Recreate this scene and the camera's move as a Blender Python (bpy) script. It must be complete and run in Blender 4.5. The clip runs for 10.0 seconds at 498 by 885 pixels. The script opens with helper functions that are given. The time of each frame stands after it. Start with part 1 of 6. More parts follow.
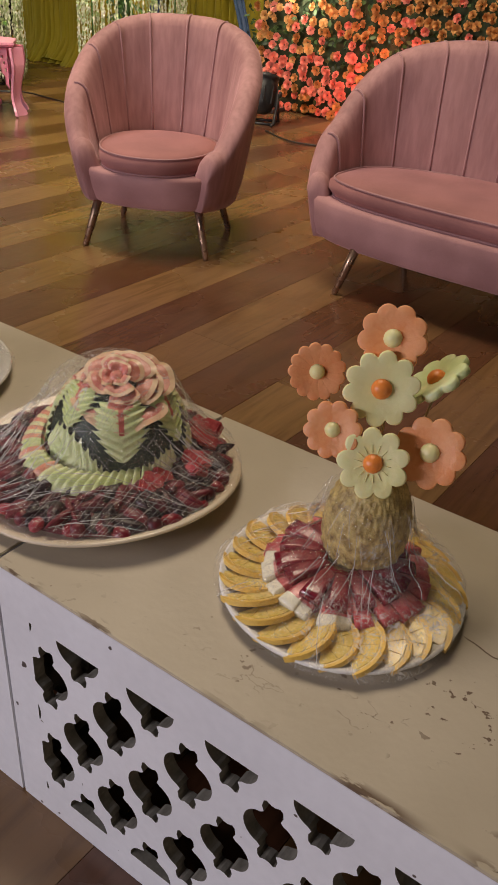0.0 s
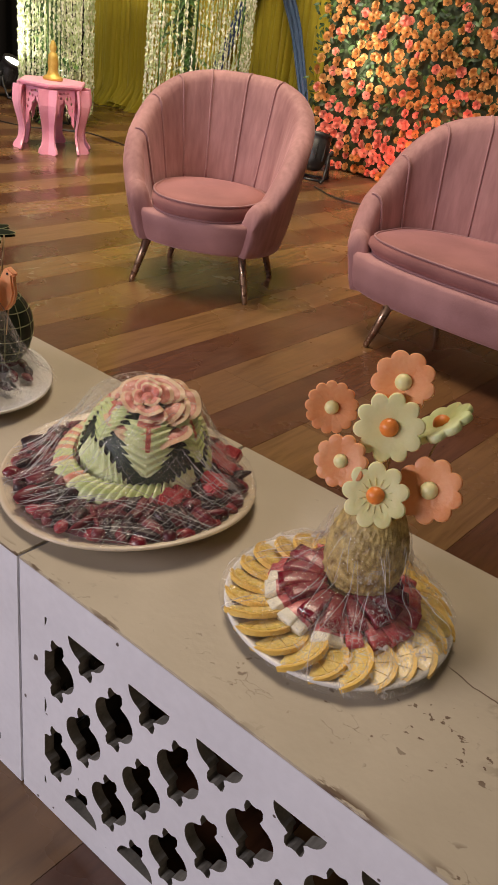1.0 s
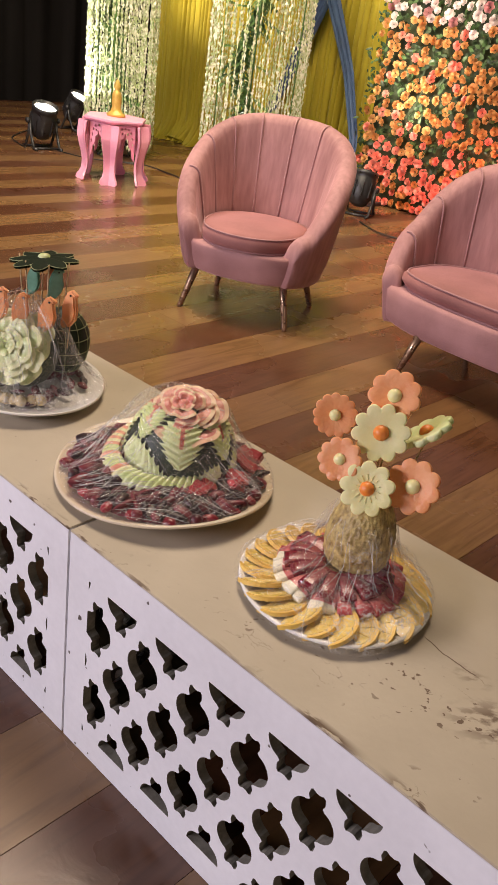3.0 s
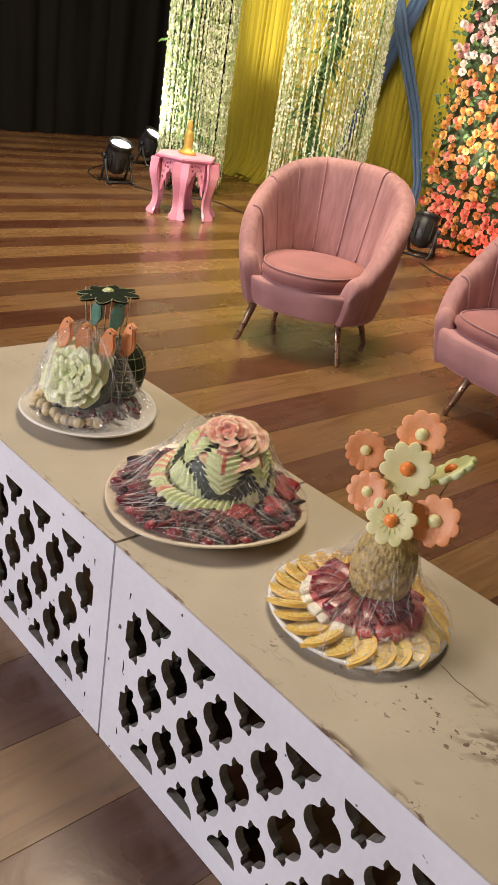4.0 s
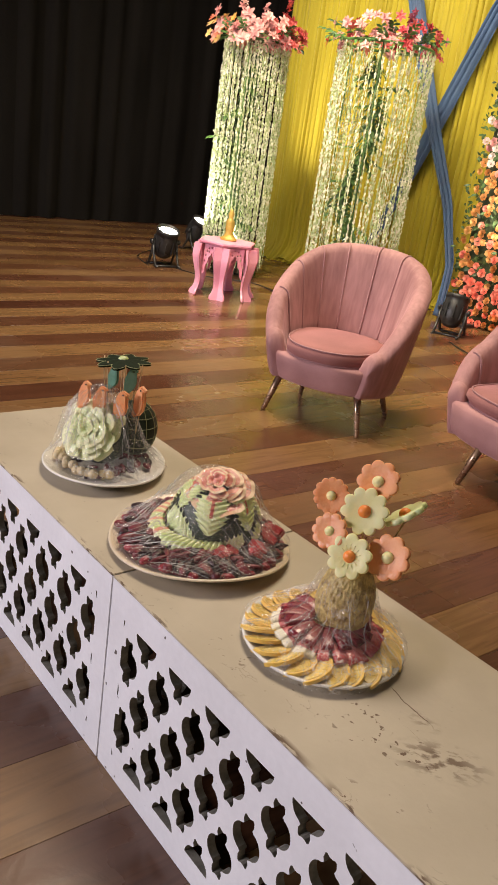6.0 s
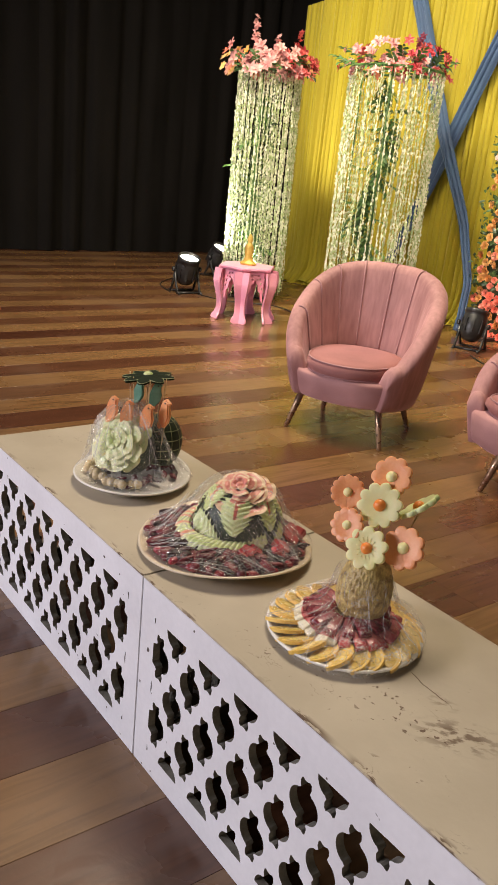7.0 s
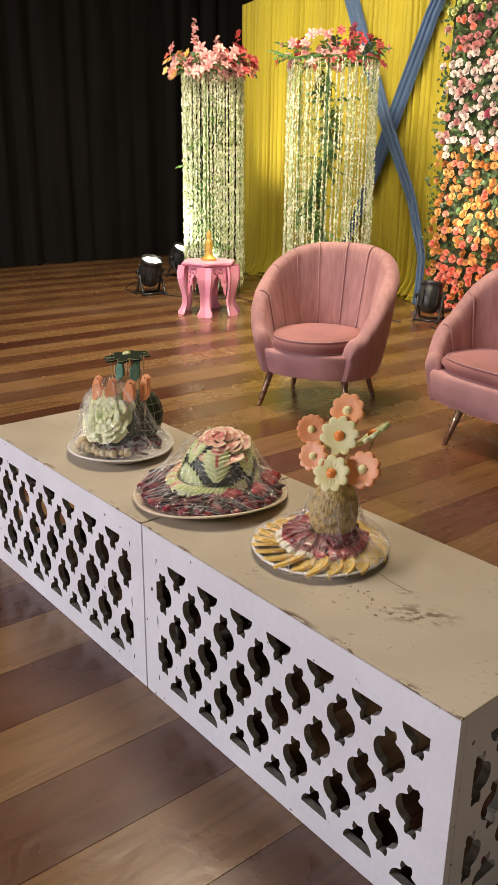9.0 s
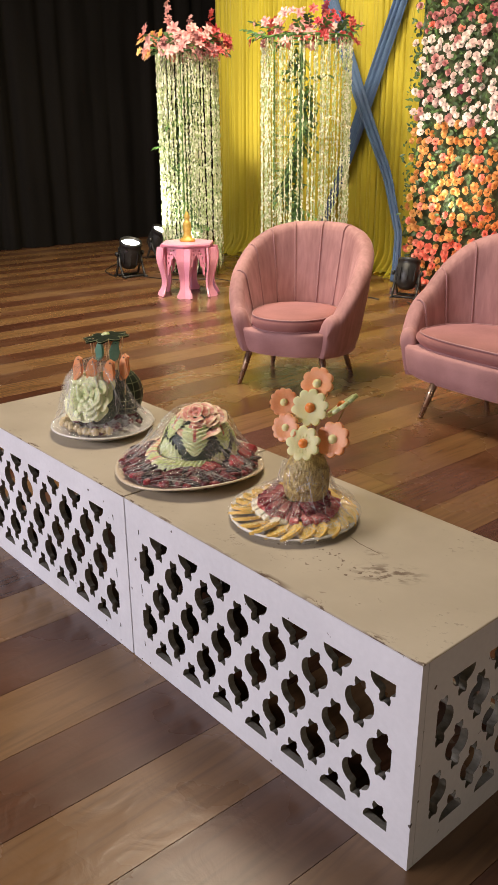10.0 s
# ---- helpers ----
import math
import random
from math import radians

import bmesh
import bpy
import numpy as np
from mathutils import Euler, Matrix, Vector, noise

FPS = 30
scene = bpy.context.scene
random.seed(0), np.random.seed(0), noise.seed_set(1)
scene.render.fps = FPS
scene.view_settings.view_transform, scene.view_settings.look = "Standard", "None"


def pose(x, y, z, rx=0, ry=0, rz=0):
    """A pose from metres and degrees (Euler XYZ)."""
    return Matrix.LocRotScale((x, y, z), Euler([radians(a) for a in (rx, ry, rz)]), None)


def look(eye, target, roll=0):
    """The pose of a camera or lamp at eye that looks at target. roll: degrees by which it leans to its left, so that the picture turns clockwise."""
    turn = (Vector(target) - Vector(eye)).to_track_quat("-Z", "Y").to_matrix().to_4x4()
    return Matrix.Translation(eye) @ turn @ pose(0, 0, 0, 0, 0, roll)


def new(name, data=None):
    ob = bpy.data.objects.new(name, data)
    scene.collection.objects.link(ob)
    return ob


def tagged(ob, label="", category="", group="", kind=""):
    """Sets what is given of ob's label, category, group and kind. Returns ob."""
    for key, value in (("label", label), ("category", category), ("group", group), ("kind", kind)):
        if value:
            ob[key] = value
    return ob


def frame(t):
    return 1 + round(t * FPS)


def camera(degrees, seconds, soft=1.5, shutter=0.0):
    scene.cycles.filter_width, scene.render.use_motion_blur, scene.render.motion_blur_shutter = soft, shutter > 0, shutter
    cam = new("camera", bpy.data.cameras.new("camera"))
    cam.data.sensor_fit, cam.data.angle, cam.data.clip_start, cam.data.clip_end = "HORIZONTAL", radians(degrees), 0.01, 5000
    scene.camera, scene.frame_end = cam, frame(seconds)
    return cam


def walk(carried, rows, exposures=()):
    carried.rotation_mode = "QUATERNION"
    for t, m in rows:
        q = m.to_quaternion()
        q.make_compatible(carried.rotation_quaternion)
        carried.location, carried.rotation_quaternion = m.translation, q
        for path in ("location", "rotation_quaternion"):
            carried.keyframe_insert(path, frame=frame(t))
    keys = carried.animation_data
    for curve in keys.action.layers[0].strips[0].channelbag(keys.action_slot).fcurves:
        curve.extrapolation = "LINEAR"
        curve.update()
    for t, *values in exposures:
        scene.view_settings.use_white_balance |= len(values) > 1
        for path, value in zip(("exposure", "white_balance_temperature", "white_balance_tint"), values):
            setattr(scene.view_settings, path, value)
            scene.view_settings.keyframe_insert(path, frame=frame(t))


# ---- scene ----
cam = camera(34.3, 10.0)
PATH = [
    (0, (0.674, -0.467, 1.138), (-0.259, 0.949, 0.078), 4.2),
    (0.5, (0.7, -0.492, 1.148), (-0.286, 0.934, 0.149), 6.3),
    (1, (0.734, -0.525, 1.156), (-0.295, 0.892, 0.189), 8.0),
    (1.5, (0.773, -0.564, 1.165), (-0.304, 0.84, 0.233), 9.8),
    (2, (0.813, -0.597, 1.176), (-0.257, 0.803, 0.231), 10.6),
    (3.5, (0.928, -0.68, 1.248), (-0.262, 0.659, 0.358), 7.6),
    (4, (0.97, -0.699, 1.267), (-0.293, 0.584, 0.396), 9.4),
    (4.5, (1.028, -0.708, 1.281), (-0.263, 0.531, 0.387), 11.4),
    (5, (1.089, -0.7, 1.292), (-0.223, 0.534, 0.422), 10.7),
    (5.5, (1.152, -0.714, 1.306), (-0.22, 0.555, 0.592), 9.4),
    (6, (1.2, -0.733, 1.313), (-0.216, 0.485, 0.6), 8.5),
    (7.5, (1.334, -0.808, 1.293), (-0.154, 0.375, 0.671), 4.5),
    (8, (1.388, -0.845, 1.285), (-0.081, 0.385, 0.712), 3.0),
    (8.5, (1.447, -0.885, 1.28), (-0.001, 0.348, 0.661), 0.7),
    (9, (1.499, -0.924, 1.276), (0.05, 0.287, 0.617), 0.6),
    (9.5, (1.547, -0.952, 1.278), (0.106, 0.28, 0.64), 1.3),
    (10, (1.58, -0.961, 1.287), (0.166, 0.267, 0.584), -0.4),
]
walk(cam, [(t, look(eye, target, roll)) for t, eye, target, roll in PATH],
     [(0.0, -0.70, 6780, 12), (0.5, -0.30, 7200, 30), (1.0, -0.50, 6850, 14), (1.5, -0.42, 6780, 12), (2.0, -0.25, 7150, 28), (3.5, -0.08, 6780, 11), (4.0, -0.08, 6780, 10), (4.5, -0.08, 7150, 28),
      (5.0, -0.08, 6780, 11), (5.5, -0.08, 6900, 13), (6.0, -0.08, 6850, 12), (7.5, -0.10, 6720, 10), (8.0, -0.10, 6950, 20), (8.5, -0.10, 7150, 27), (9.0, -0.10, 6780, 10), (9.5, -0.10, 7200, 29), (10.0, -0.08, 6780, 11)])

# world: a closed, dim hall
world = bpy.data.worlds.new("hall_air")
world.use_nodes = True
world.node_tree.nodes["Background"].inputs[0].default_value = (0.9, 0.85, 0.8, 1)
world.node_tree.nodes["Background"].inputs[1].default_value = 0.004
scene.world = world


def area_lamp(name, eye, target, size, watts, colour, size_y=None, spread=180):
    data = bpy.data.lights.new(name, "AREA")
    data.energy, data.color, data.size = watts, colour, size
    data.spread = radians(spread)
    if size_y:
        data.shape, data.size_y = "RECTANGLE", size_y
    ob = new(name, data)
    ob.matrix_world = look(eye, target)
    return ob


def spot_lamp(name, eye, target, watts, colour, degrees, blend=0.6, radius=0.05):
    data = bpy.data.lights.new(name, "SPOT")
    data.energy, data.color, data.shadow_soft_size = watts, colour, radius
    data.spot_size, data.spot_blend = radians(degrees), blend
    ob = new(name, data)
    ob.matrix_world = look(eye, target)
    return ob


# hall lighting: cool tubes behind the camera, warm lamps in the ceiling
area_lamp("hall_tube_light", (-2.9, -4.9, 2.15), (-0.9, 0.6, 0.5), 4.2, 350, (0.90, 0.87, 1.0), 0.24)
area_lamp("hall_ceiling_light", (-1.6, 1.8, 4.9), (-2.0, 2.2, 0.2), 2.0, 235, (1.0, 0.85, 0.66), 2.2)
area_lamp("stage_ceiling_light", (-3.5, 1.9, 4.9), (-3.9, 4.9, 0.8), 2.2, 215, (1.0, 0.89, 0.66), 1.2, 120)
# added fill, no fixture known: lifts the east panel and the hole edges
area_lamp("east_fill_light", (4.7, -1.7, 0.9), (0.7, 0.1, 0.25), 1.2, 20, (1.0, 0.86, 0.70), 0.3)
# stage lamps on the floor; one stands inside each flower column
spot_lamp("par_light_beam", (-5.34, 3.57, 0.36), (-5.02, 3.90, 1.5), 190, (1.0, 0.98, 0.88), 110, 1.0)
spot_lamp("par_light_beam", (-6.24, 4.58, 0.36), (-5.35, 5.20, 1.8), 400, (1.0, 0.90, 0.66), 62, 1.0)
spot_lamp("par_light_beam", (-5.06, 4.06, 0.34), (-5.06, 4.06, 2.0), 80, (1.0, 0.98, 0.86), 120, 1.0)
spot_lamp("par_light_beam", (-3.85, 4.40, 0.34), (-3.85, 4.40, 2.0), 46, (1.0, 0.98, 0.84), 120, 1.0)
spot_lamp("par_light_beam", (-2.78, 4.74, 0.37), (-2.80, 5.2, 1.55), 180, (1.0, 0.93, 0.82), 90, 1.0)
spot_lamp("par_light_beam", (-1.78, 4.66, 0.25), (-2.2, 5.2, 0.2), 80, (1.0, 0.22, 0.16), 110, 1.0)


# ---------------------------------------------------------------- materials
def ramp_node(nodes, stops):
    r = nodes.new("ShaderNodeValToRGB")
    e = r.color_ramp.elements
    while len(e) < len(stops):
        e.new(0.5)
    for k, (p, c) in enumerate(stops):
        e[k].position, e[k].color = p, (*c, 1)
    return r


def surface(name, a, b, scale=12.0, rough=0.5, bump=0.15, fine=120.0, metal=0.0, stretch=(1, 1, 1),
            vary=0.0, island=0.0, sheen=0.0, sheen_tint=(1, 1, 1), trans=0.0, sub=0.0, coat=0.0, space="Object", rough_vary=0.12):
    """A surface between colours a and b, with variation at two scales and fine relief."""
    m = bpy.data.materials.new(name)
    m.use_nodes = True
    n, l = m.node_tree.nodes, m.node_tree.links
    p = n["Principled BSDF"]
    tc = n.new("ShaderNodeTexCoord")
    mp = n.new("ShaderNodeMapping")
    mp.inputs["Scale"].default_value = stretch
    l.new(tc.outputs[space], mp.inputs[0]) if space != "World" else l.new(n.new("ShaderNodeNewGeometry").outputs["Position"], mp.inputs[0])
    big = n.new("ShaderNodeTexNoise")
    big.inputs["Scale"].default_value, big.inputs["Detail"].default_value = scale, 5
    small = n.new("ShaderNodeTexNoise")
    small.inputs["Scale"].default_value, small.inputs["Detail"].default_value = fine, 3
    l.new(mp.outputs[0], big.inputs[0]), l.new(mp.outputs[0], small.inputs[0])
    mixv = n.new("ShaderNodeMix")
    mixv.inputs[0].default_value = 0.3
    l.new(big.outputs[0], mixv.inputs[2]), l.new(small.outputs[0], mixv.inputs[3])
    fac = mixv.outputs[0]
    if vary or island:
        src = n.new("ShaderNodeObjectInfo").outputs["Random"] if vary else n.new("ShaderNodeNewGeometry").outputs["Random Per Island"]
        add = n.new("ShaderNodeMath")
        add.operation = "MULTIPLY_ADD"
        l.new(src, add.inputs[0])
        add.inputs[1].default_value = vary or island
        sub_ = n.new("ShaderNodeMath")
        sub_.operation = "SUBTRACT"
        l.new(fac, sub_.inputs[0])
        sub_.inputs[1].default_value = (vary or island) / 2
        l.new(sub_.outputs[0], add.inputs[2])
        fac = add.outputs[0]
    r = ramp_node(n, [(0.32, a), (0.68, b)])
    l.new(fac, r.inputs[0])
    l.new(r.outputs[0], p.inputs["Base Color"])
    rr = n.new("ShaderNodeMapRange")
    rr.inputs["From Min"].default_value, rr.inputs["From Max"].default_value = 0.3, 0.7
    rr.inputs["To Min"].default_value, rr.inputs["To Max"].default_value = max(0.02, rough - rough_vary), min(1, rough + rough_vary)
    l.new(big.outputs[0], rr.inputs[0]), l.new(rr.outputs[0], p.inputs["Roughness"])
    bp = n.new("ShaderNodeBump")
    bp.inputs["Strength"].default_value, bp.inputs["Distance"].default_value = bump, 0.002
    l.new(small.outputs[0], bp.inputs["Height"]), l.new(bp.outputs[0], p.inputs["Normal"])
    p.inputs["Metallic"].default_value = metal
    p.inputs["Coat Weight"].default_value = coat
    p.inputs["Coat Roughness"].default_value = 0.08
    if sheen:
        p.inputs["Sheen Weight"].default_value, p.inputs["Sheen Roughness"].default_value = sheen, 0.45
        p.inputs["Sheen Tint"].default_value = (*sheen_tint, 1)
    if sub:
        p.inputs["Subsurface Weight"].default_value = sub
        p.inputs["Subsurface Radius"].default_value = (0.01, 0.006, 0.003)
        p.inputs["Subsurface Scale"].default_value = 0.6
    if trans:
        out = n["Material Output"]
        tr = n.new("ShaderNodeBsdfTranslucent")
        l.new(r.outputs[0], tr.inputs[0])
        mx = n.new("ShaderNodeMixShader")
        mx.inputs[0].default_value = trans
        l.new(p.outputs[0], mx.inputs[1]), l.new(tr.outputs[0], mx.inputs[2]), l.new(mx.outputs[0], out.inputs[0])
    return m


def glow(name, colour, strength):
    m = bpy.data.materials.new(name)
    m.use_nodes = True
    p = m.node_tree.nodes["Principled BSDF"]
    p.inputs["Base Color"].default_value = (*colour, 1)
    p.inputs["Emission Color"].default_value = (*colour, 1)
    p.inputs["Emission Strength"].default_value = strength
    p.inputs["Roughness"].default_value = 0.2
    return m


def plank_material(name, tones):
    """Vinyl boards: tone by board, long grain, scuffed gloss."""
    m = bpy.data.materials.new(name)
    m.use_nodes = True
    n, l = m.node_tree.nodes, m.node_tree.links
    p = n["Principled BSDF"]
    geo = n.new("ShaderNodeNewGeometry")
    info = n.new("ShaderNodeObjectInfo")
    tone = ramp_node(n, tones)
    l.new(info.outputs["Random"], tone.inputs[0])
    shift = n.new("ShaderNodeMath")
    shift.operation = "MULTIPLY"
    shift.inputs[1].default_value = 37.0
    l.new(info.outputs["Random"], shift.inputs[0])
    comb = n.new("ShaderNodeCombineXYZ")
    l.new(shift.outputs[0], comb.inputs[2])
    add = n.new("ShaderNodeVectorMath")
    l.new(geo.outputs["Position"], add.inputs[0]), l.new(comb.outputs[0], add.inputs[1])
    mp = n.new("ShaderNodeMapping")
    mp.inputs["Scale"].default_value = (1.0, 0.09, 1.0)
    l.new(add.outputs[0], mp.inputs[0])
    grain = n.new("ShaderNodeTexNoise")
    grain.inputs["Scale"].default_value, grain.inputs["Detail"].default_value, grain.inputs["Distortion"].default_value = 26, 8, 1.4
    l.new(mp.outputs[0], grain.inputs[0])
    gr = ramp_node(n, [(0.28, (0.55, 0.50, 0.47)), (0.52, (1.0, 1.0, 1.0)), (0.75, (1.2, 1.18, 1.14))])
    l.new(grain.outputs[0], gr.inputs[0])
    mul = n.new("ShaderNodeMix")
    mul.data_type, mul.blend_type = "RGBA", "MULTIPLY"
    mul.inputs[0].default_value = 0.75
    l.new(tone.outputs[0], mul.inputs[6]), l.new(gr.outputs[0], mul.inputs[7])
    # dust and shoe marks
    dust = n.new("ShaderNodeTexNoise")
    dust.inputs["Scale"].default_value, dust.inputs["Detail"].default_value = 1.7, 6
    l.new(geo.outputs["Position"], dust.inputs[0])
    dr = n.new("ShaderNodeMapRange")
    dr.inputs[1].default_value, dr.inputs[2].default_value, dr.inputs[4].default_value = 0.5, 0.75, 0.16
    l.new(dust.outputs[0], dr.inputs[0])
    mx = n.new("ShaderNodeMix")
    mx.data_type = "RGBA"
    l.new(dr.outputs[0], mx.inputs[0]), l.new(mul.outputs[2], mx.inputs[6])
    mx.inputs[7].default_value = (0.20, 0.14, 0.09, 1)
    l.new(mx.outputs[2], p.inputs["Base Color"])
    rr = n.new("ShaderNodeMapRange")
    rr.inputs[1].default_value, rr.inputs[2].default_value, rr.inputs[3].default_value, rr.inputs[4].default_value = 0.35, 0.66, 0.16, 0.38
    l.new(dust.outputs[0], rr.inputs[0]), l.new(rr.outputs[0], p.inputs["Roughness"])
    bp = n.new("ShaderNodeBump")
    bp.inputs["Strength"].default_value, bp.inputs["Distance"].default_value = 0.12, 0.002
    l.new(grain.outputs[0], bp.inputs["Height"])
    # the varnish is uneven and worn in patches
    worn = n.new("ShaderNodeTexNoise")
    worn.inputs["Scale"].default_value, worn.inputs["Detail"].default_value, worn.inputs["Distortion"].default_value = 11, 4, 0.8
    l.new(geo.outputs["Position"], worn.inputs[0])
    bw = n.new("ShaderNodeBump")
    bw.inputs["Strength"].default_value, bw.inputs["Distance"].default_value = 0.5, 0.0035
    l.new(worn.outputs[0], bw.inputs["Height"]), l.new(bp.outputs[0], bw.inputs["Normal"]), l.new(bw.outputs[0], p.inputs["Normal"])
    p.inputs["IOR"].default_value = 1.65
    return m


def table_top_material():
    """Cream gloss paint with brown chips, a rubbed patch and a hair crack."""
    m = bpy.data.materials.new("worn_cream_paint")
    m.use_nodes = True
    n, l = m.node_tree.nodes, m.node_tree.links
    p = n["Principled BSDF"]
    geo = n.new("ShaderNodeNewGeometry")
    pos = geo.outputs["Position"]

    def noise_tex(scale, detail, stretch=(1, 1, 1), turn=0.0):
        mp = n.new("ShaderNodeMapping")
        if turn:
            mp.vector_type = "TEXTURE"
            mp.inputs["Rotation"].default_value = (0, 0, radians(turn))
            mp.inputs["Scale"].default_value = [1 / q for q in stretch]
        else:
            mp.inputs["Scale"].default_value = stretch
        l.new(pos, mp.inputs[0])
        t = n.new("ShaderNodeTexNoise")
        t.inputs["Scale"].default_value, t.inputs["Detail"].default_value = scale, detail
        l.new(mp.outputs[0], t.inputs[0])
        return t.outputs[0]

    def ramp_value(v, lo, hi, a=0.0, b=1.0):
        r = n.new("ShaderNodeMapRange")
        r.inputs[1].default_value, r.inputs[2].default_value, r.inputs[3].default_value, r.inputs[4].default_value = lo, hi, a, b
        l.new(v, r.inputs[0])
        return r.outputs[0]

    def calc(op, a, b):
        q = n.new("ShaderNodeMath")
        q.operation = op
        for k, v in enumerate((a, b)):
            if isinstance(v, (int, float)):
                q.inputs[k].default_value = v
            else:
                l.new(v, q.inputs[k])
        return q.outputs[0]

    def patch(x, y, rx, ry, hard=0.5, turn=0.0):
        mp = n.new("ShaderNodeMapping")
        mp.vector_type = "TEXTURE"
        mp.inputs["Location"].default_value = (x, y, 0)
        mp.inputs["Rotation"].default_value = (0, 0, radians(turn))
        mp.inputs["Scale"].default_value = (rx, ry, 100)
        l.new(pos, mp.inputs[0])
        ln = n.new("ShaderNodeVectorMath")
        ln.operation = "LENGTH"
        l.new(mp.outputs[0], ln.inputs[0])
        return ramp_value(ln.outputs["Value"], 1.0, hard, 0.0, 1.0)

    paint = ramp_node(n, [(0.25, (0.445, 0.385, 0.288)), (0.5, (0.548, 0.482, 0.372)), (0.8, (0.615, 0.552, 0.440))])
    l.new(noise_tex(3.5, 5), paint.inputs[0])
    chips = ramp_value(noise_tex(70, 9, (0.9, 1.2, 1), 25), 0.640, 0.665)
    where = calc("ADD", ramp_value(noise_tex(5, 2), 0.56, 0.70, 0.0, 0.5), calc("ADD", calc("ADD", patch(0.580, 0.155, 0.12, 0.075), calc("MULTIPLY", patch(0.47, 0.09, 0.07, 0.045), 0.8)), calc("ADD", calc("MULTIPLY", patch(0.33, 0.06, 0.10, 0.04), 0.6), calc("MULTIPLY", patch(0.66, 0.045, 0.25, 0.075), ramp_value(noise_tex(14, 2), 0.50, 0.58)))))
    chip = calc("MULTIPLY", chips, calc("MINIMUM", where, 1.0))
    streak = ramp_value(noise_tex(52, 9, (0.75, 1.25, 1), 40), 0.47, 0.58)
    rub = calc("MULTIPLY", streak, calc("MAXIMUM", patch(0.679, 0.192, 0.088, 0.050, 0.35, 42), calc("MULTIPLY", patch(0.607, 0.239, 0.035, 0.025, 0.2), 0.6)))
    fine = ramp_value(noise_tex(110, 2), 0.765, 0.79, 0.0, 0.6)
    scratch = calc("MULTIPLY", ramp_value(calc("ABSOLUTE", calc("SUBTRACT", noise_tex(22, 6, (0.7, 1.4, 1)), 0.5), 0), 0.010, 0.003), calc("MULTIPLY", ramp_value(noise_tex(16, 3), 0.54, 0.60), calc("MINIMUM", where, 1.0)))
    sep = n.new("ShaderNodeSeparateXYZ")
    l.new(pos, sep.inputs[0])
    edge = calc("MULTIPLY", ramp_value(sep.outputs[1], 0.014, 0.004), calc("MULTIPLY", ramp_value(noise_tex(40, 6, (0.6, 2, 1)), 0.50, 0.54), ramp_value(noise_tex(7, 1), 0.45, 0.55)))
    wob = calc("MULTIPLY", calc("SUBTRACT", noise_tex(14, 4, (1, 0, 0)), 0.5), 0.035)
    line = calc("ABSOLUTE", calc("SUBTRACT", calc("SUBTRACT", sep.outputs[1], calc("MULTIPLY", sep.outputs[0], -0.16)), calc("ADD", wob, 0.338)), 0)
    crack = calc("MULTIPLY", calc("MULTIPLY", ramp_value(line, 0.0016, 0.0006), calc("MULTIPLY", ramp_value(sep.outputs[0], 0.515, 0.525), ramp_value(sep.outputs[0], 0.64, 0.60))), ramp_value(noise_tex(35, 3), 0.40, 0.50))
    dirt = calc("MINIMUM", calc("ADD", calc("ADD", calc("ADD", calc("ADD", chip, calc("MULTIPLY", rub, 0.9)), edge), fine), calc("ADD", calc("MULTIPLY", scratch, 0.7), crack)), 1.0)
    mx = n.new("ShaderNodeMix")
    mx.data_type = "RGBA"
    l.new(calc("MULTIPLY", dirt, 0.88), mx.inputs[0]), l.new(paint.outputs[0], mx.inputs[6])
    mx.inputs[7].default_value = (0.115, 0.064, 0.037, 1)
    l.new(mx.outputs[2], p.inputs["Base Color"])
    l.new(ramp_value(dirt, 0, 1, 0.42, 0.8), p.inputs["Roughness"])
    bp = n.new("ShaderNodeBump")
    bp.inputs["Strength"].default_value, bp.inputs["Distance"].default_value = 0.16, 0.002
    l.new(calc("SUBTRACT", noise_tex(90, 3), calc("MULTIPLY", dirt, 0.8)), bp.inputs["Height"]), l.new(bp.outputs[0], p.inputs["Normal"])
    return m


def white_paint_material():
    m = surface("white_gloss_paint", (0.74, 0.74, 0.76), (0.86, 0.86, 0.88), 4, 0.42, 0.2, 70, space="World")
    n, l = m.node_tree.nodes, m.node_tree.links
    p = n["Principled BSDF"]
    base = p.inputs["Base Color"].links[0].from_socket
    t = n.new("ShaderNodeTexNoise")
    t.inputs["Scale"].default_value, t.inputs["Detail"].default_value = 42, 2
    l.new(n.new("ShaderNodeNewGeometry").outputs["Position"], t.inputs[0])
    r = n.new("ShaderNodeMapRange")
    r.inputs[1].default_value, r.inputs[2].default_value = 0.715, 0.74
    l.new(t.outputs[0], r.inputs[0])
    mx = n.new("ShaderNodeMix")
    mx.data_type = "RGBA"
    l.new(r.outputs[0], mx.inputs[0]), l.new(base, mx.inputs[6])
    mx.inputs[7].default_value = (0.10, 0.08, 0.07, 1)
    l.new(mx.outputs[2], p.inputs["Base Color"])
    return m


def fold_material():
    """Doubled cling film along a fold: shiny, half clear, its whitish colour standing in for glints."""
    m = bpy.data.materials.new("film_fold_glint")
    m.use_nodes = True
    p = m.node_tree.nodes["Principled BSDF"]
    p.inputs["Base Color"].default_value = (0.86, 0.85, 0.84, 1)
    p.inputs["Roughness"].default_value, p.inputs["Alpha"].default_value = 0.12, 0.34
    return m


